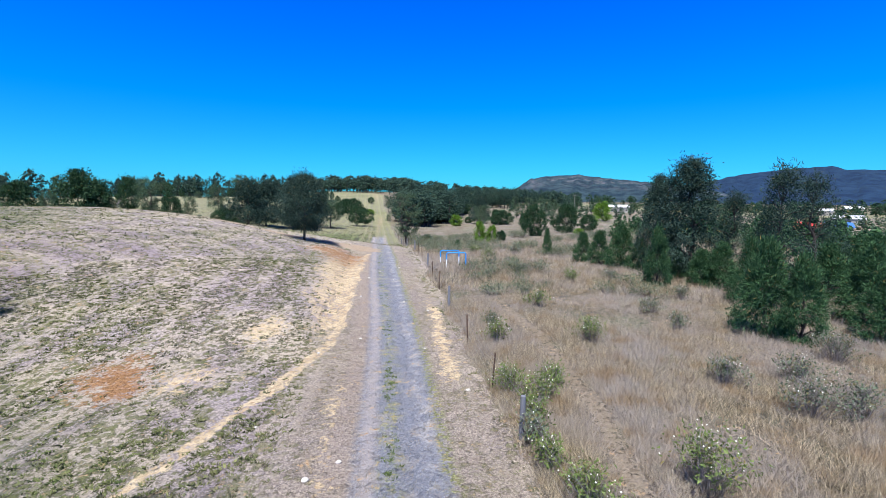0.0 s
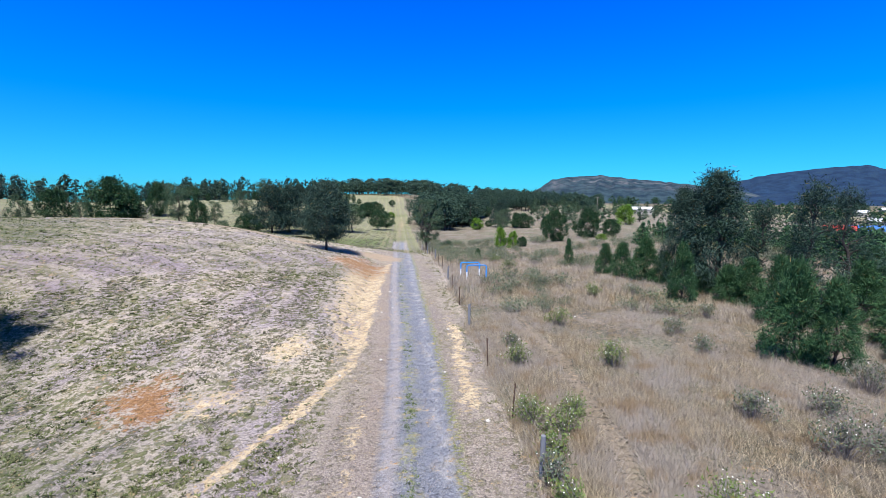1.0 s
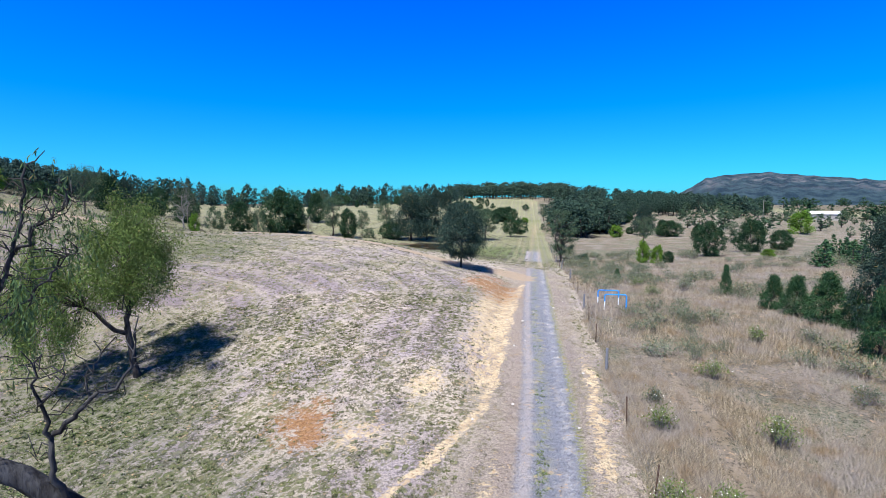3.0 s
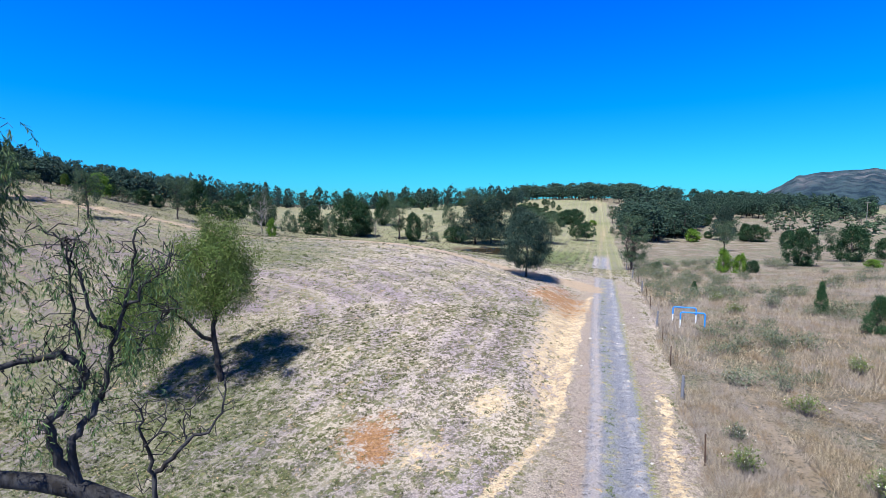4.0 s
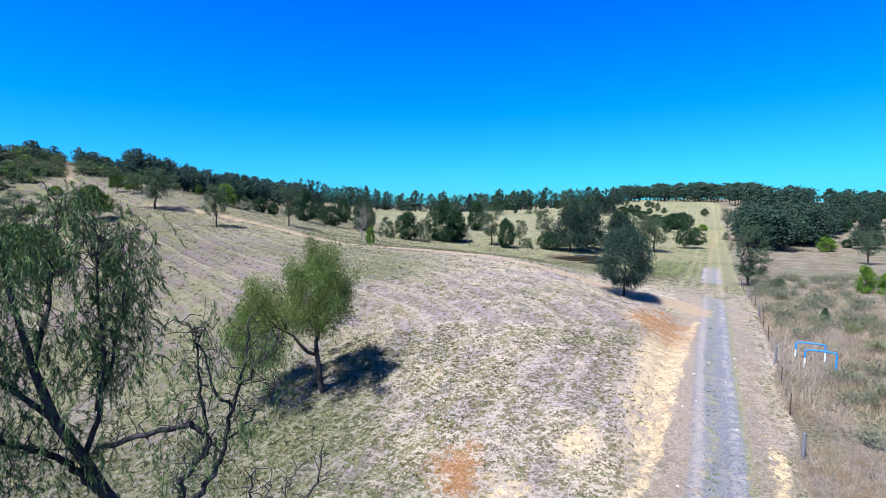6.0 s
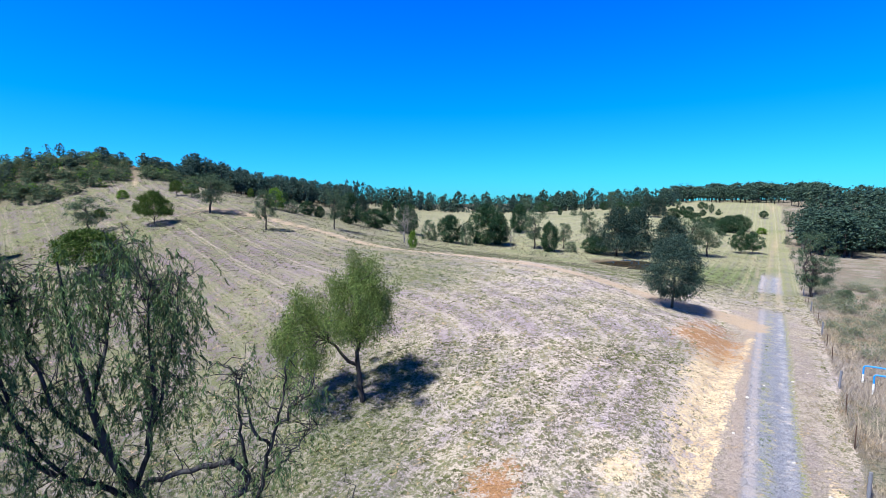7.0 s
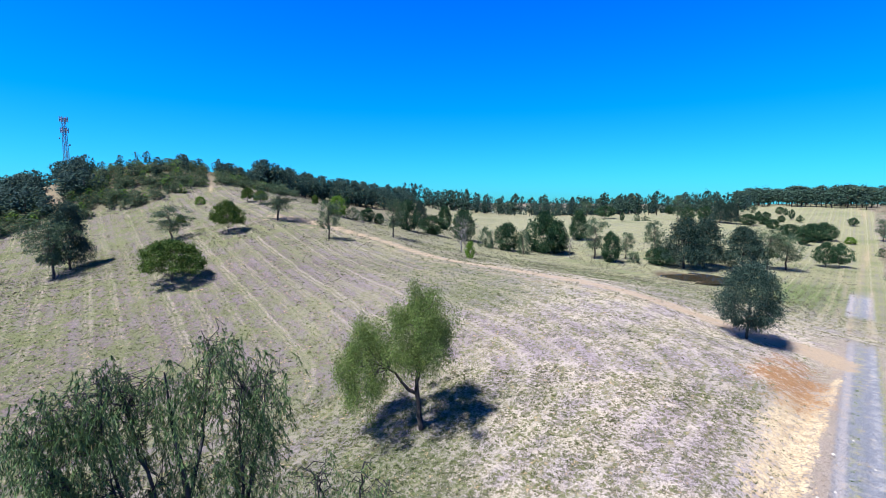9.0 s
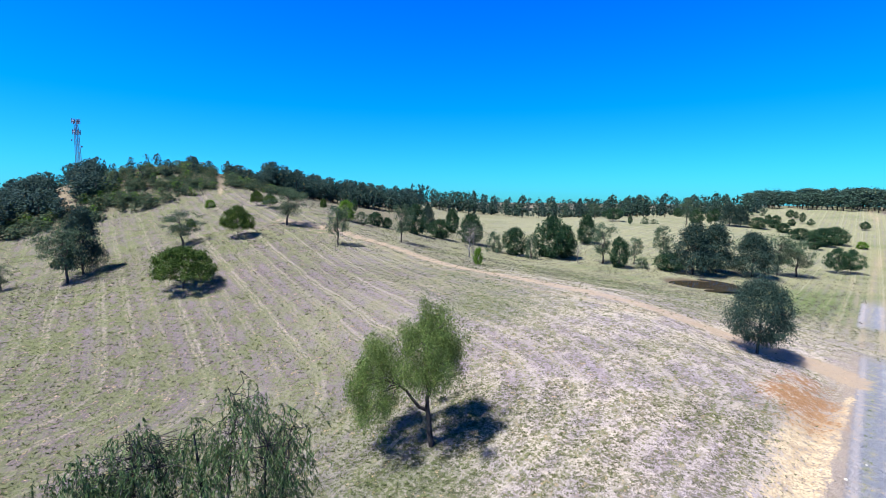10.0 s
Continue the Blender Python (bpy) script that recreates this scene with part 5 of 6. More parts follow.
# ---- fence ----
def build_fence():
    root = new("wire_fence")
    steel, timber, wire = Mat("rusty_star_picket", 0.8), Mat("weathered_grey_timber", 0.9), Mat("galvanised_wire", 0.5)
    steel.base(steel.mix(steel.noise(30, 3), (0.020, 0.016, 0.015), (0.075, 0.040, 0.026)))
    grain = timber.noise(12, 5, stretch=(4, 4, 0.5))
    timber.base(timber.mix(grain, (0.085, 0.088, 0.105), (0.22, 0.225, 0.25))).bump(grain, 0.5, 0.01)
    wire.base((0.32, 0.31, 0.30))
    wire.b.inputs["Metallic"].default_value = 0.7

    def picket():
        v, f = [], []
        for i in range(3):
            a = 2 * math.pi * i / 3 + 0.4
            u, w = np.array([math.cos(a), math.sin(a)]), np.array([-math.sin(a), math.cos(a)])
            o = len(v)
            for z in (-0.3, 1.32):
                for s, r in ((-0.005, 0), (0.005, 0), (0.005, 0.034), (-0.005, 0.034)):
                    v.append((*(u * r + w * s), z))
            f += [(o, o + 1, o + 5, o + 4), (o + 1, o + 2, o + 6, o + 5), (o + 2, o + 3, o + 7, o + 6), (o + 3, o, o + 4, o + 7), (o + 4, o + 5, o + 6, o + 7)]
        return np.array(v), np.array(f)

    rr = np.random.default_rng(3)
    ys = [7.0, 12.7, 16.4, 21.6, 28.1, 33.3, 38.0, 42.5, 48.5, 54.0, 60.0, 66.5, 73.0, 80.0, 87.0, 94.0, 102.0, 110.0, 119.0, 128.0, 138.0, 150.0]
    stout = {12.7, 28.1, 42.5, 60.0, 80.0, 102.0, 128.0}
    meshes, heads = {}, []
    for y in ys:
        x = 3.82 - 0.12 * y - 0.00006 * y * y
        kind = "timber_post" if y in stout else "star_picket"
        if kind not in meshes:
            if kind == "star_picket":
                ob = mesh_object(kind, *picket(), steel.m, root)
            else:
                bm = bmesh.new()
                bmesh.ops.create_cone(bm, cap_ends=True, segments=10, radius1=0.085, radius2=0.075, depth=1.6)
                bmesh.ops.translate(bm, verts=bm.verts, vec=(0, 0, 0.5))
                bmesh.ops.bevel(bm, geom=[e for e in bm.edges if all(v.co.z > 1.2 for v in e.verts)], offset=0.012, segments=1, affect="EDGES")
                me = bpy.data.meshes.new(kind)
                bm.to_mesh(me)
                bm.free()
                me.materials.append(timber.m)
                ob = new(kind, me)
                ob.parent = root
            meshes[kind] = ob.data
        else:
            ob = new(kind, meshes[kind])
            ob.parent = root
        ob.matrix_basis = pose(x, y, gz(x, y), rr.normal() * 2.0, rr.normal() * 2.0, rr.uniform(0, 360))
        heads.append(Vector((x, y, gz(x, y))))
    for z in (0.35, 0.65, 0.92, 1.18):
        path = []
        for a, b in zip(heads, heads[1:]):
            for s in (0, 0.33, 0.66):
                path.append(a.lerp(b, s) + Vector((0.035, 0, z - 0.05 * math.sin(math.pi * s))))
        path.append(heads[-1] + Vector((0.035, 0, z)))
        mesh_object("wire", *tube(path, [0.003] * len(path), 4), wire.m, root)
    return tagged(root, "rural wire fence with steel pickets and grey timber posts", "fence")


build_fence()


# ---- blue pipe hurdles in the grass ----
def pipe_frame():
    blue, white = Mat("blue_enamel_pipe", 0.35), Mat("white_enamel_pipe", 0.4)
    blue.base(blue.mix(blue.noise(5, 3), (0.015, 0.20, 0.62), (0.03, 0.27, 0.72)))
    white.base(white.mix(white.noise(6, 4, lo=0.5, hi=0.7), (0.72, 0.74, 0.78), (0.45, 0.44, 0.42)))
    root = new("pipe_barrier")
    x0, y0 = 1.25, 43.1
    z0 = gz(x0, y0)
    for n, (dx, dy) in enumerate(((0.0, 0.0), (-0.30, 2.0))):
        arch = [(-0.9, 0, 0.75), (-0.9, 0, 1.22)] + [(-0.9 + 0.16 * (1 - math.cos(a)), 0, 1.22 + 0.16 * math.sin(a)) for a in np.linspace(0.3, math.pi / 2, 5)]
        arch += [(-p[0], 0, p[2]) for p in arch[::-1]]
        rail = mesh_object("rail", *tube([(x + dx, dy, z) for x, _, z in arch], [0.055] * len(arch), 10), blue.m, root, smooth=True, label="bright blue bent pipe rail")
        for s in (-0.9, 0.9):
            m = blue.m if (s > 0 and n == 0) else white.m
            mesh_object("leg", *tube([(s + dx, dy, -0.3), (s + dx, dy, 0.76)], [0.06, 0.06], 10), m, root, smooth=True)
    root.matrix_basis = pose(x0, y0, z0, 0, 0, 8)
    return tagged(root, "blue and white bent-pipe barrier standing in dry grass", "barrier")


pipe_frame()


# ---- communications tower behind the hill ----
def tower():
    k = Mat("galvanised_tower_steel", 0.5)
    k.base(k.mix(k.noise(2, 3), (0.13, 0.15, 0.21), (0.20, 0.22, 0.29)))
    k.b.inputs["Metallic"].default_value = 0.3
    pale = Mat("pale_antenna_shell", 0.5)
    pale.base(pale.mix(pale.noise(3, 2), (0.16, 0.17, 0.21), (0.24, 0.25, 0.30)))
    x, y = -240.5, 8.0
    z0 = gz(x, y)
    h = 48.6 - z0
    root = new("lattice_tower")
    half = lambda z: 0.95 - 0.50 * z / h
    corner = lambda i, z: Vector(((1, -1, -1, 1)[i] * half(z), (1, 1, -1, -1)[i] * half(z), z))
    for i in range(4):
        mesh_object("leg", *tube([corner(i, -0.5), corner(i, h)], [0.11, 0.08], 6), k.m, root)
    bays = 13
    for b in range(bays):
        lo, hi = h * b / bays, h * (b + 1) / bays
        pieces = []
        for i in range(4):
            j = (i + 1) % 4
            pieces += [tube([corner(i, lo), corner(j, hi)], [0.05, 0.05], 4), tube([corner(i, hi), corner(j, hi)], [0.05, 0.05], 4)]
        mesh_object("bracing", *joined(pieces), k.m, root)
    mesh_object("feeder_ladder", *tube([(0.3, 0, 0), (0.2, 0, h)], [0.09, 0.08], 6), k.m, root)
    for z, r in ((h - 0.6, 1.3), (h - 4.8, 1.25)):
        ring = [(r * math.cos(a), r * math.sin(a), z) for a in np.linspace(0, 2 * math.pi, 13)]
        mesh_object("platform", *tube(ring, [0.12] * 13, 5), k.m, root)
        for i in range(6):
            a = 2 * math.pi * i / 6 + 0.3
            mesh_object("antenna", *tube([(r * math.cos(a), r * math.sin(a), z - 1.0), (r * math.cos(a), r * math.sin(a), z + 1.0)], [0.16, 0.16], 6), pale.m, root)
    for z, a in ((h - 10.5, 0.5), (h - 13.0, 2.6), (h - 8.0, 4.2)):
        c = Vector((1.5 * math.cos(a), 1.5 * math.sin(a), z))
        mesh_object("dish", *tube([c - Vector((c.x, c.y, 0)) * 0.05, c + Vector((c.x, c.y, 0)) * 0.12, c + Vector((c.x, c.y, 0)) * 0.2], [0.15, 0.38, 0.42], 12), pale.m, root)
    root.matrix_basis = pose(x, y, z0, 0, 0, 20)
    return tagged(root, "tall steel lattice communications tower with antennas", "tower")


tower()


# ---- houses in the valley ----
def house(x, y, w, d, h, rise, turn, roof_colour, label, group="valley houses", gloss=0.45):
    root = new("house")
    wall_m, roof_m, glass = Mat("pale_house_wall", 0.8), Mat("coloured_sheet_roof", gloss), Mat("dark_window_glass", 0.1)
    wall_m.base(wall_m.mix(wall_m.noise(1.5, 3), (0.26, 0.245, 0.22), (0.34, 0.325, 0.30)))
    rib = roof_m.noise(2.0, 3)
    roof_m.base(roof_m.mix(rib, tuple(0.8 * c for c in roof_colour), roof_colour))
    glass.base((0.03, 0.04, 0.05))
    a, b = w / 2, d / 2
    v = [(-a, -b, -1), (a, -b, -1), (a, b, -1), (-a, b, -1), (-a, -b, h), (a, -b, h), (a, b, h), (-a, b, h), (-a, 0, h + rise * 0.96), (a, 0, h + rise * 0.96)]
    mesh_object("wall", v, [(0, 1, 5, 4), (1, 2, 6, 9, 5), (2, 3, 7, 6), (3, 0, 4, 8, 7)], wall_m.m, root)
    o, t = 0.5, 0.12
    rv = []
    for zz in (0, t):
        rv += [(-a - o, -b - o, h - 0.25 + zz), (a + o, -b - o, h - 0.25 + zz), (a + o, 0, h + rise + zz), (-a - o, 0, h + rise + zz), (a + o, b + o, h - 0.25 + zz), (-a - o, b + o, h - 0.25 + zz)]
    mesh_object("roof", rv, [(0, 3, 2, 1), (3, 5, 4, 2), (6, 7, 8, 9), (9, 8, 10, 11), (0, 1, 7, 6), (4, 5, 11, 10), (1, 2, 8, 7), (2, 4, 10, 8), (3, 0, 6, 9), (5, 3, 9, 11)], roof_m.m, root)
    for i in range(max(2, int(w / 3.5))):
        cx = -a + (i + 0.5) * w / max(2, int(w / 3.5))
        q = [(cx - 0.7, -b - 0.04, 1.0), (cx + 0.7, -b - 0.04, 1.0), (cx + 0.7, -b - 0.04, 2.1), (cx - 0.7, -b - 0.04, 2.1), (cx - 0.7, -b + 0.02, 1.0), (cx + 0.7, -b + 0.02, 1.0), (cx + 0.7, -b + 0.02, 2.1), (cx - 0.7, -b + 0.02, 2.1)]
        mesh_object("window", q, [(0, 1, 2, 3), (0, 4, 5, 1), (1, 5, 6, 2), (2, 6, 7, 3), (3, 7, 4, 0)], glass.m, root)
    root.matrix_basis = pose(x, y, gz(x, y), 0, 0, turn)
    return tagged(root, label, "house", group)


house(166, 200, 12, 9, 3.2, 1.7, -28, (0.05, 0.16, 0.50), "house with a bright blue sheet roof")
house(152, 197, 10, 8, 3.4, 1.6, -35, (0.48, 0.055, 0.045), "house with a red sheet roof")
house(215, 250, 13, 9, 3.2, 1.6, -30, (0.45, 0.47, 0.50), "low house with a pale sheet roof")
house(326, 404, 13, 9, 4.0, 1.8, -35, (0.66, 0.68, 0.72), "far pale house among valley trees")
house(368, 423, 13, 9, 4.5, 1.8, -20, (0.74, 0.75, 0.78), "far white-roofed house among valley trees")
house(139, 375, 15, 9, 4.0, 1.6, -8, (0.74, 0.75, 0.78), "white house on the dry slope")


def power_pole(x, y, h):
    m = Mat("grey_pole_timber", 0.9)
    m.base(m.mix(m.noise(4, 3), (0.14, 0.13, 0.12), (0.26, 0.25, 0.24)))
    root = new("power_pole")
    mesh_object("pole", *tube([(0, 0, -0.5), (0, 0, h)], [0.22, 0.15], 8), m.m, root)
    mesh_object("crossarm", *tube([(-1.3, 0, h - 0.6), (1.3, 0, h - 0.6)], [0.09, 0.09], 6), m.m, root)
    root.matrix_basis = pose(x, y, gz(x, y), 0, 0, 10)
    return tagged(root, "timber power pole on the dry slope", "power pole")


power_pole(88.6, 318, 12.0)


# ---- flowering cotton bushes in the rank grass ----
WHITE = Mat("white_seed_head", 0.9)
WHITE.base(WHITE.mix(WHITE.island(), (0.62, 0.60, 0.52), (0.80, 0.80, 0.74)))
TWIG = Mat("grey_dead_twig", 0.9)
TWIG.base(TWIG.mix(TWIG.island(), (0.13, 0.11, 0.10), (0.30, 0.27, 0.25)))
LEAF_COTTON = leaf_material("cotton_bush_leaf", (0.070, 0.105, 0.028), (0.210, 0.265, 0.090), dryness=0.1)
LEAF_SAGE = leaf_material("dusty_sage_leaf", (0.060, 0.082, 0.050), (0.190, 0.225, 0.150), dryness=0.2)


def cotton_bush(x, y, size, tall, green, seed):
    rng = np.random.default_rng(seed)
    root = new("cotton_bush")
    n = int(34 * size + 20)
    ends, stems = [], []
    for _ in range(n):
        a, r = rng.uniform(0, 2 * math.pi), size * math.sqrt(rng.uniform(0.02, 1))
        r *= 0.75 + 0.35 * math.sin(2 * a + seed) + 0.25 * math.sin(3 * a + 2 * seed)
        e = np.array([r * math.cos(a), r * math.sin(a), tall * (1.05 - 0.45 * (r / size) ** 2) * rng.uniform(0.65, 1.0)])
        ends.append(e)
        stems.append(tube(*limb(rng, (e[0] * 0.25, e[1] * 0.25, -0.05), e, 0.012, 0.005, 0.08, 4, 0.06), 4))
        for _ in range(3):
            q = e * rng.uniform(0.35, 0.95)
            stems.append(tube(*limb(rng, q, q + rng.normal(size=3) * 0.18 + np.array([0, 0, 0.1]), 0.006, 0.003, 0.0, 3, 0.1), 3))
    ends = np.array(ends)
    tagged(mesh_object("twig_work", *joined(stems), TWIG.m, root), kind="stuff")
    k = 15 if green else 12
    pos = np.repeat(ends, k, 0) * rng.uniform(0.55, 1.05, (n * k, 1)) + rng.normal(size=(n * k, 3)) * 0.12
    axis = rng.normal(size=(n * k, 3)) + np.array([0, 0, 0.5])
    axis /= np.linalg.norm(axis, axis=1, keepdims=True)
    mesh_object("foliage", *leaves(rng, pos, axis, 0.13, 0.028), LEAF_COTTON if green else LEAF_SAGE, root)
    m = int(n * (0.4 if green else 0.3))
    at = ends[rng.integers(0, n, m)] + rng.normal(size=(m, 3)) * np.array([0.12, 0.12, 0.05]) + np.array([0, 0, 0.05])
    s = rng.uniform(0.014, 0.028, m)[:, None]
    oct_v = np.array([(1, 0, 0), (0, 1, 0), (-1, 0, 0), (0, -1, 0), (0, 0, 1), (0, 0, -1)], float)
    v = (at[:, None, :] + oct_v[None] * s[:, None]).reshape(-1, 3)
    of = np.array([(0, 1, 4), (1, 2, 4), (2, 3, 4), (3, 0, 4), (1, 0, 5), (2, 1, 5), (3, 2, 5), (0, 3, 5)])
    mesh_object("seed_heads", v, (of[None] + 6 * np.arange(m)[:, None, None]).reshape(-1, 3), WHITE.m, root, label="small white seed heads")["kind"] = "stuff"
    root.matrix_basis = pose(x, y, gz(x, y), 0, 0, seed * 47)
    return tagged(root, "green cotton bush dotted with white seed heads" if green else "straggly grey cotton bush in dry grass", "bush", "cotton bushes")


BUSHES = [(6.2, 10.3, 1.2, 1.5, True), (6.9, 21.4, 0.9, 1.15, True), (2.6, 21.5, 0.7, 1.0, True), (6.0, 28.8, 0.8, 1.0, True), (2.4, 16.0, 0.7, 1.0, True), (3.2, 15.0, 0.85, 1.0, True), (4.0, 16.3, 0.6, 0.9, True),
          (2.5, 12.4, 0.6, 0.9, False), (2.8, 13.6, 0.65, 0.9, True), (2.7, 11.2, 0.5, 0.9, True), (3.3, 9.7, 0.8, 1.0, True), (10.3, 16.5, 0.9, 1.1, False), (11.8, 14.4, 1.1, 1.3, False), (13.2, 14.2, 1.3, 1.3, False), (13.4, 17.1, 1.0, 1.1, False),
          (12.4, 27.6, 0.9, 0.9, False), (12.4, 24.2, 0.8, 0.9, False), (10.1, 36.5, 0.8, 1.0, True), (17.3, 20.0, 1.3, 1.4, False), (13.5, 37.5, 0.9, 1.0, False), (16.0, 31.0, 0.9, 0.9, False), (7.0, 40.5, 0.8, 0.9, False), (2.6, 24.5, 0.5, 0.7, False),
          (5.0, 51.0, 1.0, 1.0, True), (8.5, 56.0, 1.1, 1.1, False), (4.0, 58.0, 0.9, 1.0, True)]
for n, (x, y, size, tall, green) in enumerate(BUSHES):
    cotton_bush(x, y, size, tall, green, 200 + n)


# ---- grey weeds scattered through the rank grass ----
def weed(seed):
    rng = np.random.default_rng(seed)
    root = new("grey_weed")
    n = 26
    ang, r = rng.uniform(0, 2 * math.pi, n), 0.8 * np.sqrt(rng.uniform(0.02, 1, n))
    ends = np.stack([r * np.cos(ang), r * np.sin(ang), 0.85 * (1.05 - 0.6 * r ** 2) * rng.uniform(0.55, 1.0, n)], -1)
    stalks = [tube(*limb(rng, (e[0] * 0.3, e[1] * 0.3, -0.05), e, 0.011, 0.004, 0.06, 3, 0.06), 3) for e in ends]
    tagged(mesh_object("twig_work", *joined(stalks), TWIG.m, root), kind="stuff")
    k = 18
    pos = np.repeat(ends, k, 0) * rng.uniform(0.45, 1.05, (n * k, 1)) + rng.normal(size=(n * k, 3)) * 0.11
    axis = rng.normal(size=(n * k, 3)) + np.array([0, 0, 0.7])
    axis /= np.linalg.norm(axis, axis=1, keepdims=True)
    mesh_object("foliage", *leaves(rng, pos, axis, 0.13, 0.020), LEAF_SAGE, root)
    return tagged(root, "low grey-green weed among tall dry grass", "bush", "field weeds")


def grow_weeds():
    kinds = [weed(s) for s in (301, 302, 303)]
    rng = np.random.default_rng(77)
    done = 0
    while done < 300:
        y = 30 + 95 * rng.uniform() ** 1.1
        x = -0.12 * y + 4.6 + rng.uniform() ** 1.3 * (10 + 0.75 * y)
        if wobble(np.array([x]), np.array([y]), 6.0, 8.0)[0] + rng.normal() * 0.35 < 0.05 or math.degrees(math.atan2(x, y)) > 40 or y < 48 and lateral(x, y) < 7.5:
            continue
        m = stand(None, x, y, rng.uniform(0.45, 1.05) * (1 + y / 100), rng.uniform(0, 360), 0.03, rng.uniform(0.9, 1.6))
        if done < 3:
            kinds[done].matrix_basis = m
        else:
            copy_thing(kinds[done % 3], m).matrix_basis = m
        done += 1


grow_weeds()


# ---- grass ----
def grass_material(name, a, b, c, green):
    k = Mat(name, 0.85)
    r = k.island()
    col = k.mix(r, a, b)
    col = k.mix(k.noise(0.25, 3.0, lo=0.4, hi=0.62), col, c)
    col = k.mix(k.math("MULTIPLY", k.noise(0.9, 3.0, lo=0.5, hi=0.66), 0.8), col, green)
    return k.base(col).m


DRY = grass_material("rank_dry_grass", (0.044, 0.034, 0.022), (0.540, 0.450, 0.315), (0.305, 0.265, 0.232), (0.235, 0.160, 0.090))
SHORT = grass_material("short_paddock_grass", (0.070, 0.066, 0.042), (0.230, 0.205, 0.130), (0.115, 0.102, 0.096), (0.085, 0.094, 0.040))
STUBBLE = grass_material("verge_stubble", (0.120, 0.095, 0.085), (0.420, 0.350, 0.270), (0.250, 0.205, 0.180), (0.160, 0.150, 0.080))


def scatter(rng, n, az0, az1, r0, r1, power):
    a = np.radians(rng.uniform(az0, az1, n))
    r = r0 * (r1 / r0) ** (rng.uniform(0, 1, n) ** power)
    return r * np.sin(a), r * np.cos(a)


def tufts(name, label, x, y, blades, height, width, spread, fan, material, seed):
    rng = np.random.default_rng(seed)
    n = len(x)
    z = ground_z(x, y)
    size = rng.uniform(0.45, 1.3, n)
    c = np.repeat(np.stack([x, y, z - 0.02], -1), blades, 0) + rng.normal(size=(n * blades, 3)) * np.array([spread, spread, 0]) * np.repeat(size, blades)[:, None]
    axis = rng.normal(size=(n * blades, 3)) * np.array([fan, fan, 0.1]) + np.array([0, 0, 1.0])
    axis /= np.linalg.norm(axis, axis=1, keepdims=True)
    ln = height * np.repeat(size, blades) * rng.uniform(0.5, 1.3, n * blades)
    side = np.cross(axis, rng.normal(size=(n * blades, 3)))
    side /= np.linalg.norm(side, axis=1, keepdims=True)
    w = width * np.repeat(size, blades)[:, None]
    v = np.stack([c - side * w, c + side * w, c + axis * ln[:, None]], 1).reshape(-1, 3)
    ob = mesh_object(name, v, np.arange(3 * n * blades).reshape(-1, 3), material)
    return tagged(ob, label, "grass", kind="stuff")


def cushions(name, label, x, y, per, radius, leaf, material, seed):
    """Low round clumps of short leaves on the ground."""
    rng = np.random.default_rng(seed)
    n = len(x)
    size = np.repeat(radius * rng.uniform(0.4, 1.0, n) ** 1.4 * 1.6, per)[:, None]
    d = rng.normal(size=(n * per, 3))
    d[:, 2] = np.abs(d[:, 2]) + 0.15
    d /= np.linalg.norm(d, axis=1, keepdims=True)
    cen = np.repeat(np.stack([x, y, ground_z(x, y)], -1), per, 0)
    pos = cen + d * size * np.array([1, 1, 0.75]) * rng.uniform(0.35, 0.9, (n * per, 1))
    axis = d + rng.normal(size=d.shape) * 0.45
    axis[:, 2] = np.abs(axis[:, 2]) * 0.8
    axis /= np.linalg.norm(axis, axis=1, keepdims=True)
    grow = (size[:, 0] / radius) ** 0.7
    ob = mesh_object(name, *leaves(rng, pos, axis, leaf[0] * grow, leaf[1] * grow), material)
    return tagged(ob, label, "grass", kind="stuff")


def tussock_material():
    k = Mat("tussock_blade", 0.85)
    k.b.inputs["Specular IOR Level"].default_value = 0.1
    r, tone, lush_dim = k.island(), k.attr("tone"), k.attr("lush_dim")
    dry = k.mix(tone, k.mix(r, (0.054, 0.061, 0.028), (0.145, 0.150, 0.074)), k.mix(r, (0.105, 0.115, 0.042), (0.240, 0.242, 0.106)))
    dry = k.mix(k.noise(0.12, 3.0, lo=0.45, hi=0.60), dry, k.mix(0.6, dry, (0.190, 0.165, 0.150)))
    fresh = k.mix(tone, k.mix(r, (0.036, 0.066, 0.022), (0.105, 0.150, 0.050)), k.mix(r, (0.060, 0.085, 0.026), (0.160, 0.190, 0.068)))
    return k.base(k.mix(lush_dim, dry, fresh)).m


TUSSOCK = tussock_material()


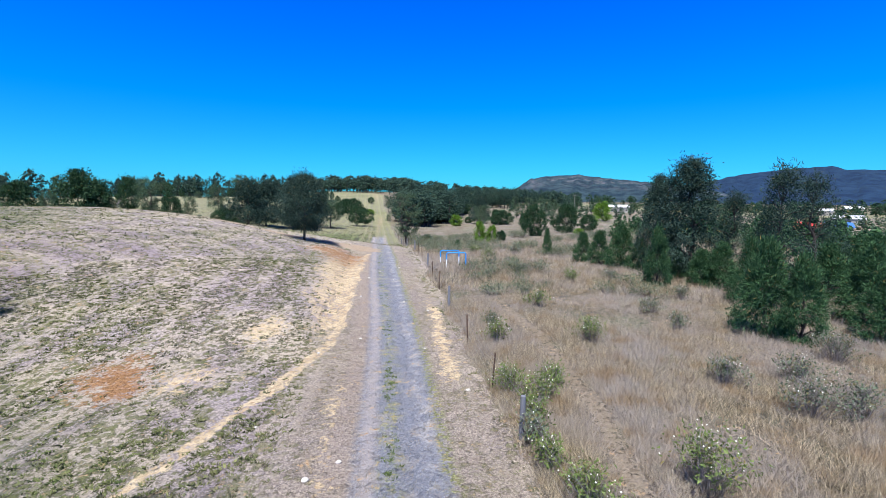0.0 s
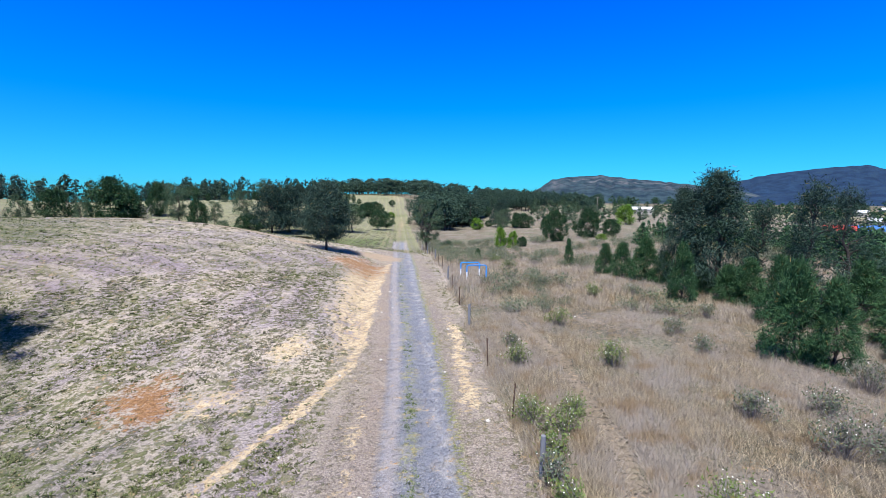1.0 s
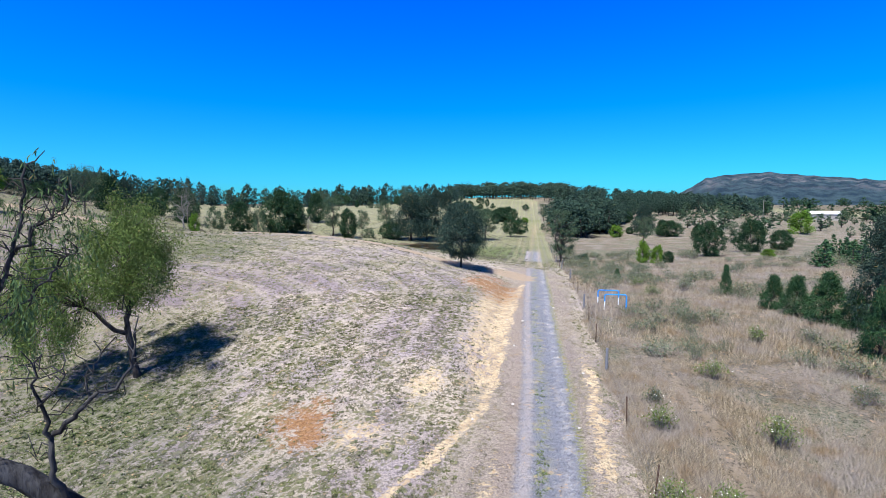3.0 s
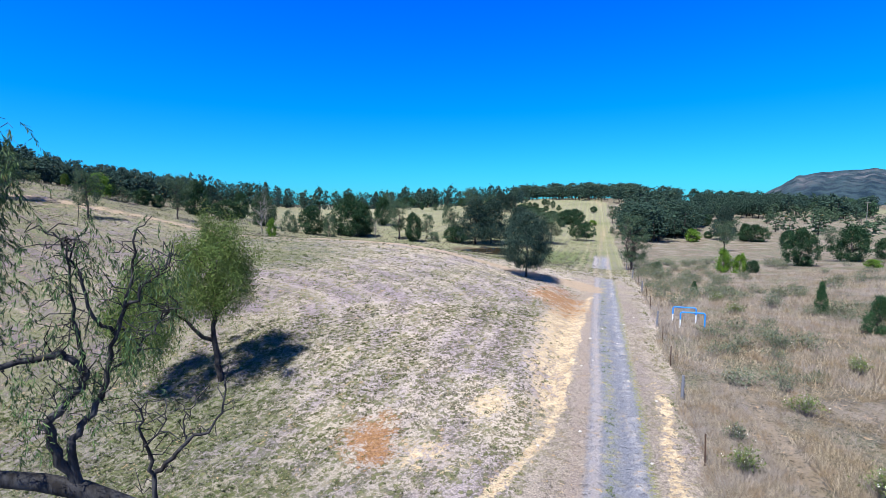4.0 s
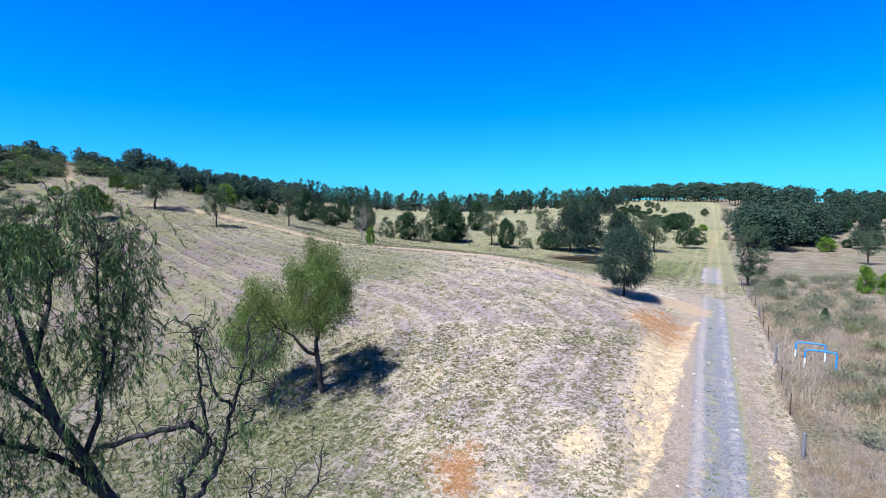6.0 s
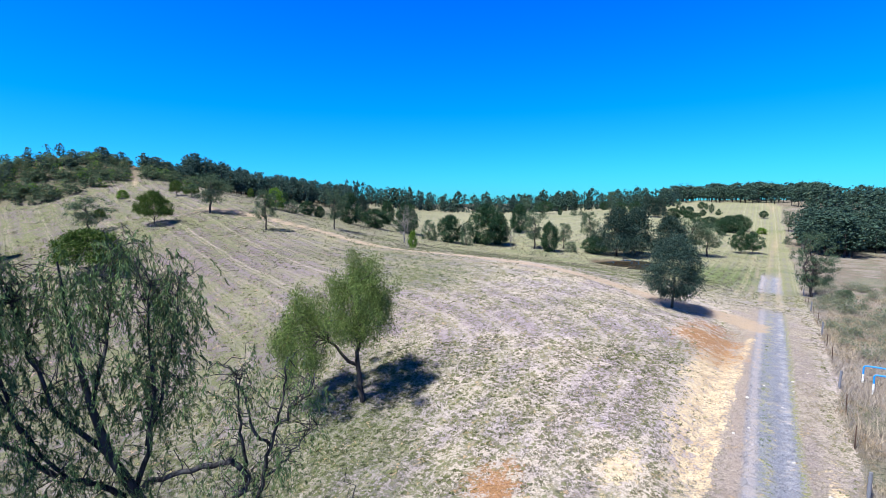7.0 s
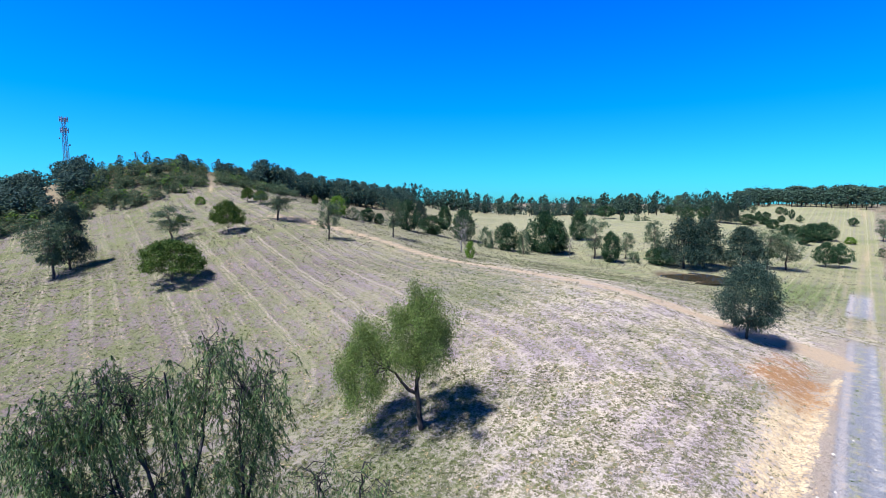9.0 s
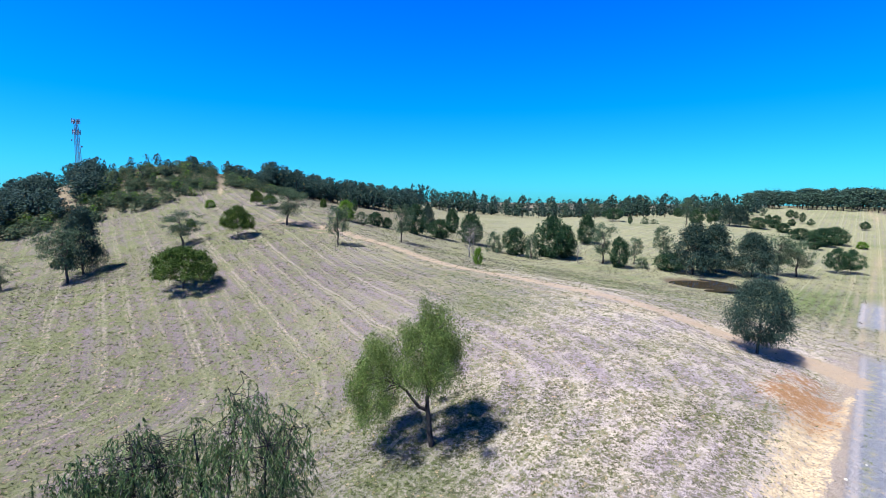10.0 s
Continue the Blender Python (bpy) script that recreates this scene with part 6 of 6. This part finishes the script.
def tussocks(name, label, x, y, lush_dim, blades, radius, seed):
    """Short grass tussocks: blades that lean outwards from one crown; each tussock has a tone of its own."""
    rng = np.random.default_rng(seed)
    n = len(x)
    size = np.repeat(radius * rng.uniform(0.45, 1.3, n), blades)
    tone = np.repeat(rng.uniform(0, 1, n), blades)
    ang, out = rng.uniform(0, 2 * np.pi, n * blades), np.sqrt(rng.uniform(0, 1, n * blades))
    dirs = np.stack([np.cos(ang), np.sin(ang), np.zeros(n * blades)], -1)
    root = np.repeat(np.stack([x, y, ground_z(x, y) - 0.01], -1), blades, 0) + dirs * (out * size * 0.75)[:, None]
    axis = dirs * (0.25 + 0.75 * out)[:, None] + rng.normal(size=(n * blades, 3)) * 0.25
    axis[:, 2] = 0.45 + 0.35 * rng.uniform(0, 1, n * blades)
    axis /= np.linalg.norm(axis, axis=1, keepdims=True)
    ln = size * rng.uniform(0.5, 1.1, n * blades)
    side = np.cross(axis, rng.normal(size=(n * blades, 3)))
    side *= (size * 0.22 / (np.linalg.norm(side, axis=1) + 1e-9))[:, None]
    v = np.stack([root - side, root + side, root + axis * ln[:, None]], 1).reshape(-1, 3)
    ob = mesh_object(name, v, np.arange(3 * n * blades).reshape(-1, 3), TUSSOCK)
    for key, value in (("tone", tone), ("lush_dim", np.repeat(lush_dim, blades))):
        ob.data.attributes.new(key, "FLOAT", "POINT").data.foreach_set("value", np.repeat(value, 3).astype(np.float32))
    return tagged(ob, label, "grass", kind="stuff")


def sown(rng, name, label, r0, r1, n, blades, radius):
    a, r = np.radians(rng.uniform(-102, 10, n)), np.sqrt(rng.uniform(r0 * r0, r1 * r1, n))
    x, y = r * np.sin(a), r * np.cos(a)
    m = ground_masks(x, y)
    patch = wobble(x, y, 1.1, 3.0) * 0.3 + wobble(x, y, 3.1, 4.0) * 0.35 + wobble(x, y, 9.0, 2.0) * 0.25 + 0.8 * m["lush_dim"] - 0.1
    bare = np.maximum(np.maximum(m["clay"], m["rust"]), np.minimum(m["tracks"], 1.0))
    bare = np.maximum(bare, np.exp(-((m["road"] + 0.3) / 3.4) ** 6) * m["gravel"])
    swath = np.sin(2.17 * m["rows"])
    keep = (m["rank"] < 0.4) & (m["wet"] < 0.2) & (bare + rng.uniform(-0.35, 0.35, n) - 0.9 * (rng.uniform(0, 1, n) < 0.07) * (m["gravel"] < 1.5) * (np.abs(m["lat"]) > 3.0) < 0.42) & (patch - 0.3 * (swath > 0.7) + rng.normal(size=n) * 0.3 > -0.15)
    lush_dim = np.clip(m["lush_dim"] + rng.normal(size=n) * 0.2, 0, 1)
    tussocks(name, label, x[keep], y[keep], lush_dim[keep], blades, radius, n)


def rank_grass():
    rng = np.random.default_rng(91)
    x, y = scatter(rng, 120000, -4, 46, 7.5, 110, 0.85)
    m = ground_masks(x, y)
    patch = wobble(x, y, 4.0, 8.0) * 0.5 + wobble(x, y, 1.3, 4.0) * 0.5
    keep = (m["rank"] > 0.5) & (m["foot"] < 0.12) & (patch + rng.normal(size=len(x)) * 0.35 > -0.15)
    x, y = x[keep], y[keep]
    near = np.hypot(x, y) < 34
    tufts("rank_grass", "tall dry brown grass beyond the fence", x[near], y[near], 9, 0.40, 0.006, 0.13, 0.60, DRY, 92)
    tufts("rank_grass", "tall dry grass over the field beyond the fence", x[~near], y[~near], 5, 0.55, 0.014, 0.18, 0.50, DRY, 93)


def paddock_grass():
    rng = np.random.default_rng(95)
    x, y = scatter(rng, 130000, -100, 12, 7.5, 95, 0.72)
    m = ground_masks(x, y)
    patch = wobble(x, y, 0.6, 3.0) * 0.3 + wobble(x, y, 1.9, 4.0) * 0.35 + wobble(x, y, 7.0, 2.0) * 0.25 + 0.45 * m["lush_dim"]
    bare = np.maximum(np.maximum(m["clay"] * 0.7, m["rust"] * 0.8), m["tracks"] * 0.8)
    road = np.maximum(np.exp(-((m["road"] + 1.45) / 0.5) ** 4), np.exp(-(m["road"] / 1.0) ** 4)) * m["gravel"]
    strip = (np.abs(m["road"] + 0.26) < 0.24) & (m["gravel"] > 0.5) & (rng.uniform(0, 1, len(x)) < 0.4) & (wobble(x, y, 1.1, 6.0) + 0.5 * rng.normal(size=len(x)) > 0.1)
    keep = (m["rank"] < 0.4) & (np.maximum(bare, road) + rng.uniform(-0.75, 0.25, len(x)) < 0.40) & (patch + rng.normal(size=len(x)) * 0.25 > -0.22) & (m["wet"] < 0.3)
    verge = keep & (np.abs(m["lat"]) < 3.9) & (m["gravel"] > 0.5) & (rng.uniform(0, 1, len(x)) < 0.8)
    sown(rng, "paddock_grass", "short tussocks of grass over the mown paddock", 7.0, 40.0, 46000, 13, 0.115)
    sown(rng, "hillside_grass", "short tussocks of grass over the hillside", 40.0, 112.0, 44000, 7, 0.17)
    tussocks("track_grass", "green grass between the wheel ruts", x[strip], y[strip], np.ones(int(strip.sum())), 14, 0.09, 90)
    a = np.radians(rng.uniform(-100, -8, 30000))
    d = rng.uniform(90 ** 2, 178 ** 2, 30000) ** 0.5
    x2, y2 = d * np.sin(a), d * np.cos(a)
    m2 = ground_masks(x2, y2)
    keep2 = (m2["rank"] < 0.4) & (m2["tracks"] < 0.3) & (m2["wet"] < 0.2) & (wobble(x2, y2, 3.0, 3.0) + 0.6 * rng.normal(size=30000) > -0.1)
    cushions("slope_grass", "grass clumps over the distant slope", x2[keep2], y2[keep2], 5, 0.26, (0.22, 0.06), SHORT, 89)
    tufts("verge_stubble", "brown stubble along the gravel track", x[verge], y[verge], 7, 0.09, 0.007, 0.10, 1.1, STUBBLE, 94)


rank_grass()
paddock_grass()


# ---- loose stones ----
STONE = Mat("pale_field_stone", 0.9)
STONE.base(STONE.mix(STONE.noise(9, 4), (0.34, 0.31, 0.28), (0.55, 0.52, 0.48)))


def stone(x, y, size, seed):
    rng = np.random.default_rng(seed)
    bm = bmesh.new()
    bmesh.ops.create_icosphere(bm, subdivisions=2, radius=size)
    for v in bm.verts:
        v.co *= 1 + 0.22 * noise.noise(v.co * (1.6 / size) + Vector((seed, 0, 0)))
        v.co.z *= 0.6
    me = bpy.data.meshes.new("stone")
    bm.to_mesh(me)
    bm.free()
    me.materials.append(STONE.m)
    ob = new("stone", me)
    ob.matrix_basis = pose(x, y, gz(x, y) + size * 0.2, 0, 0, seed * 77)
    return tagged(ob, "pale loose stone lying beside the track", "stone", "loose stones")


rng = np.random.default_rng(55)
for n in range(26):
    y = rng.uniform(9, 46)
    lat = rng.choice([-3.6, -2.4, -1.6, -0.2, 1.5, 2.6]) + rng.normal() * 0.4
    stone(lat - 0.15 - 0.12 * y - 0.00006 * y * y, y, rng.uniform(0.05, 0.11), 600 + n)
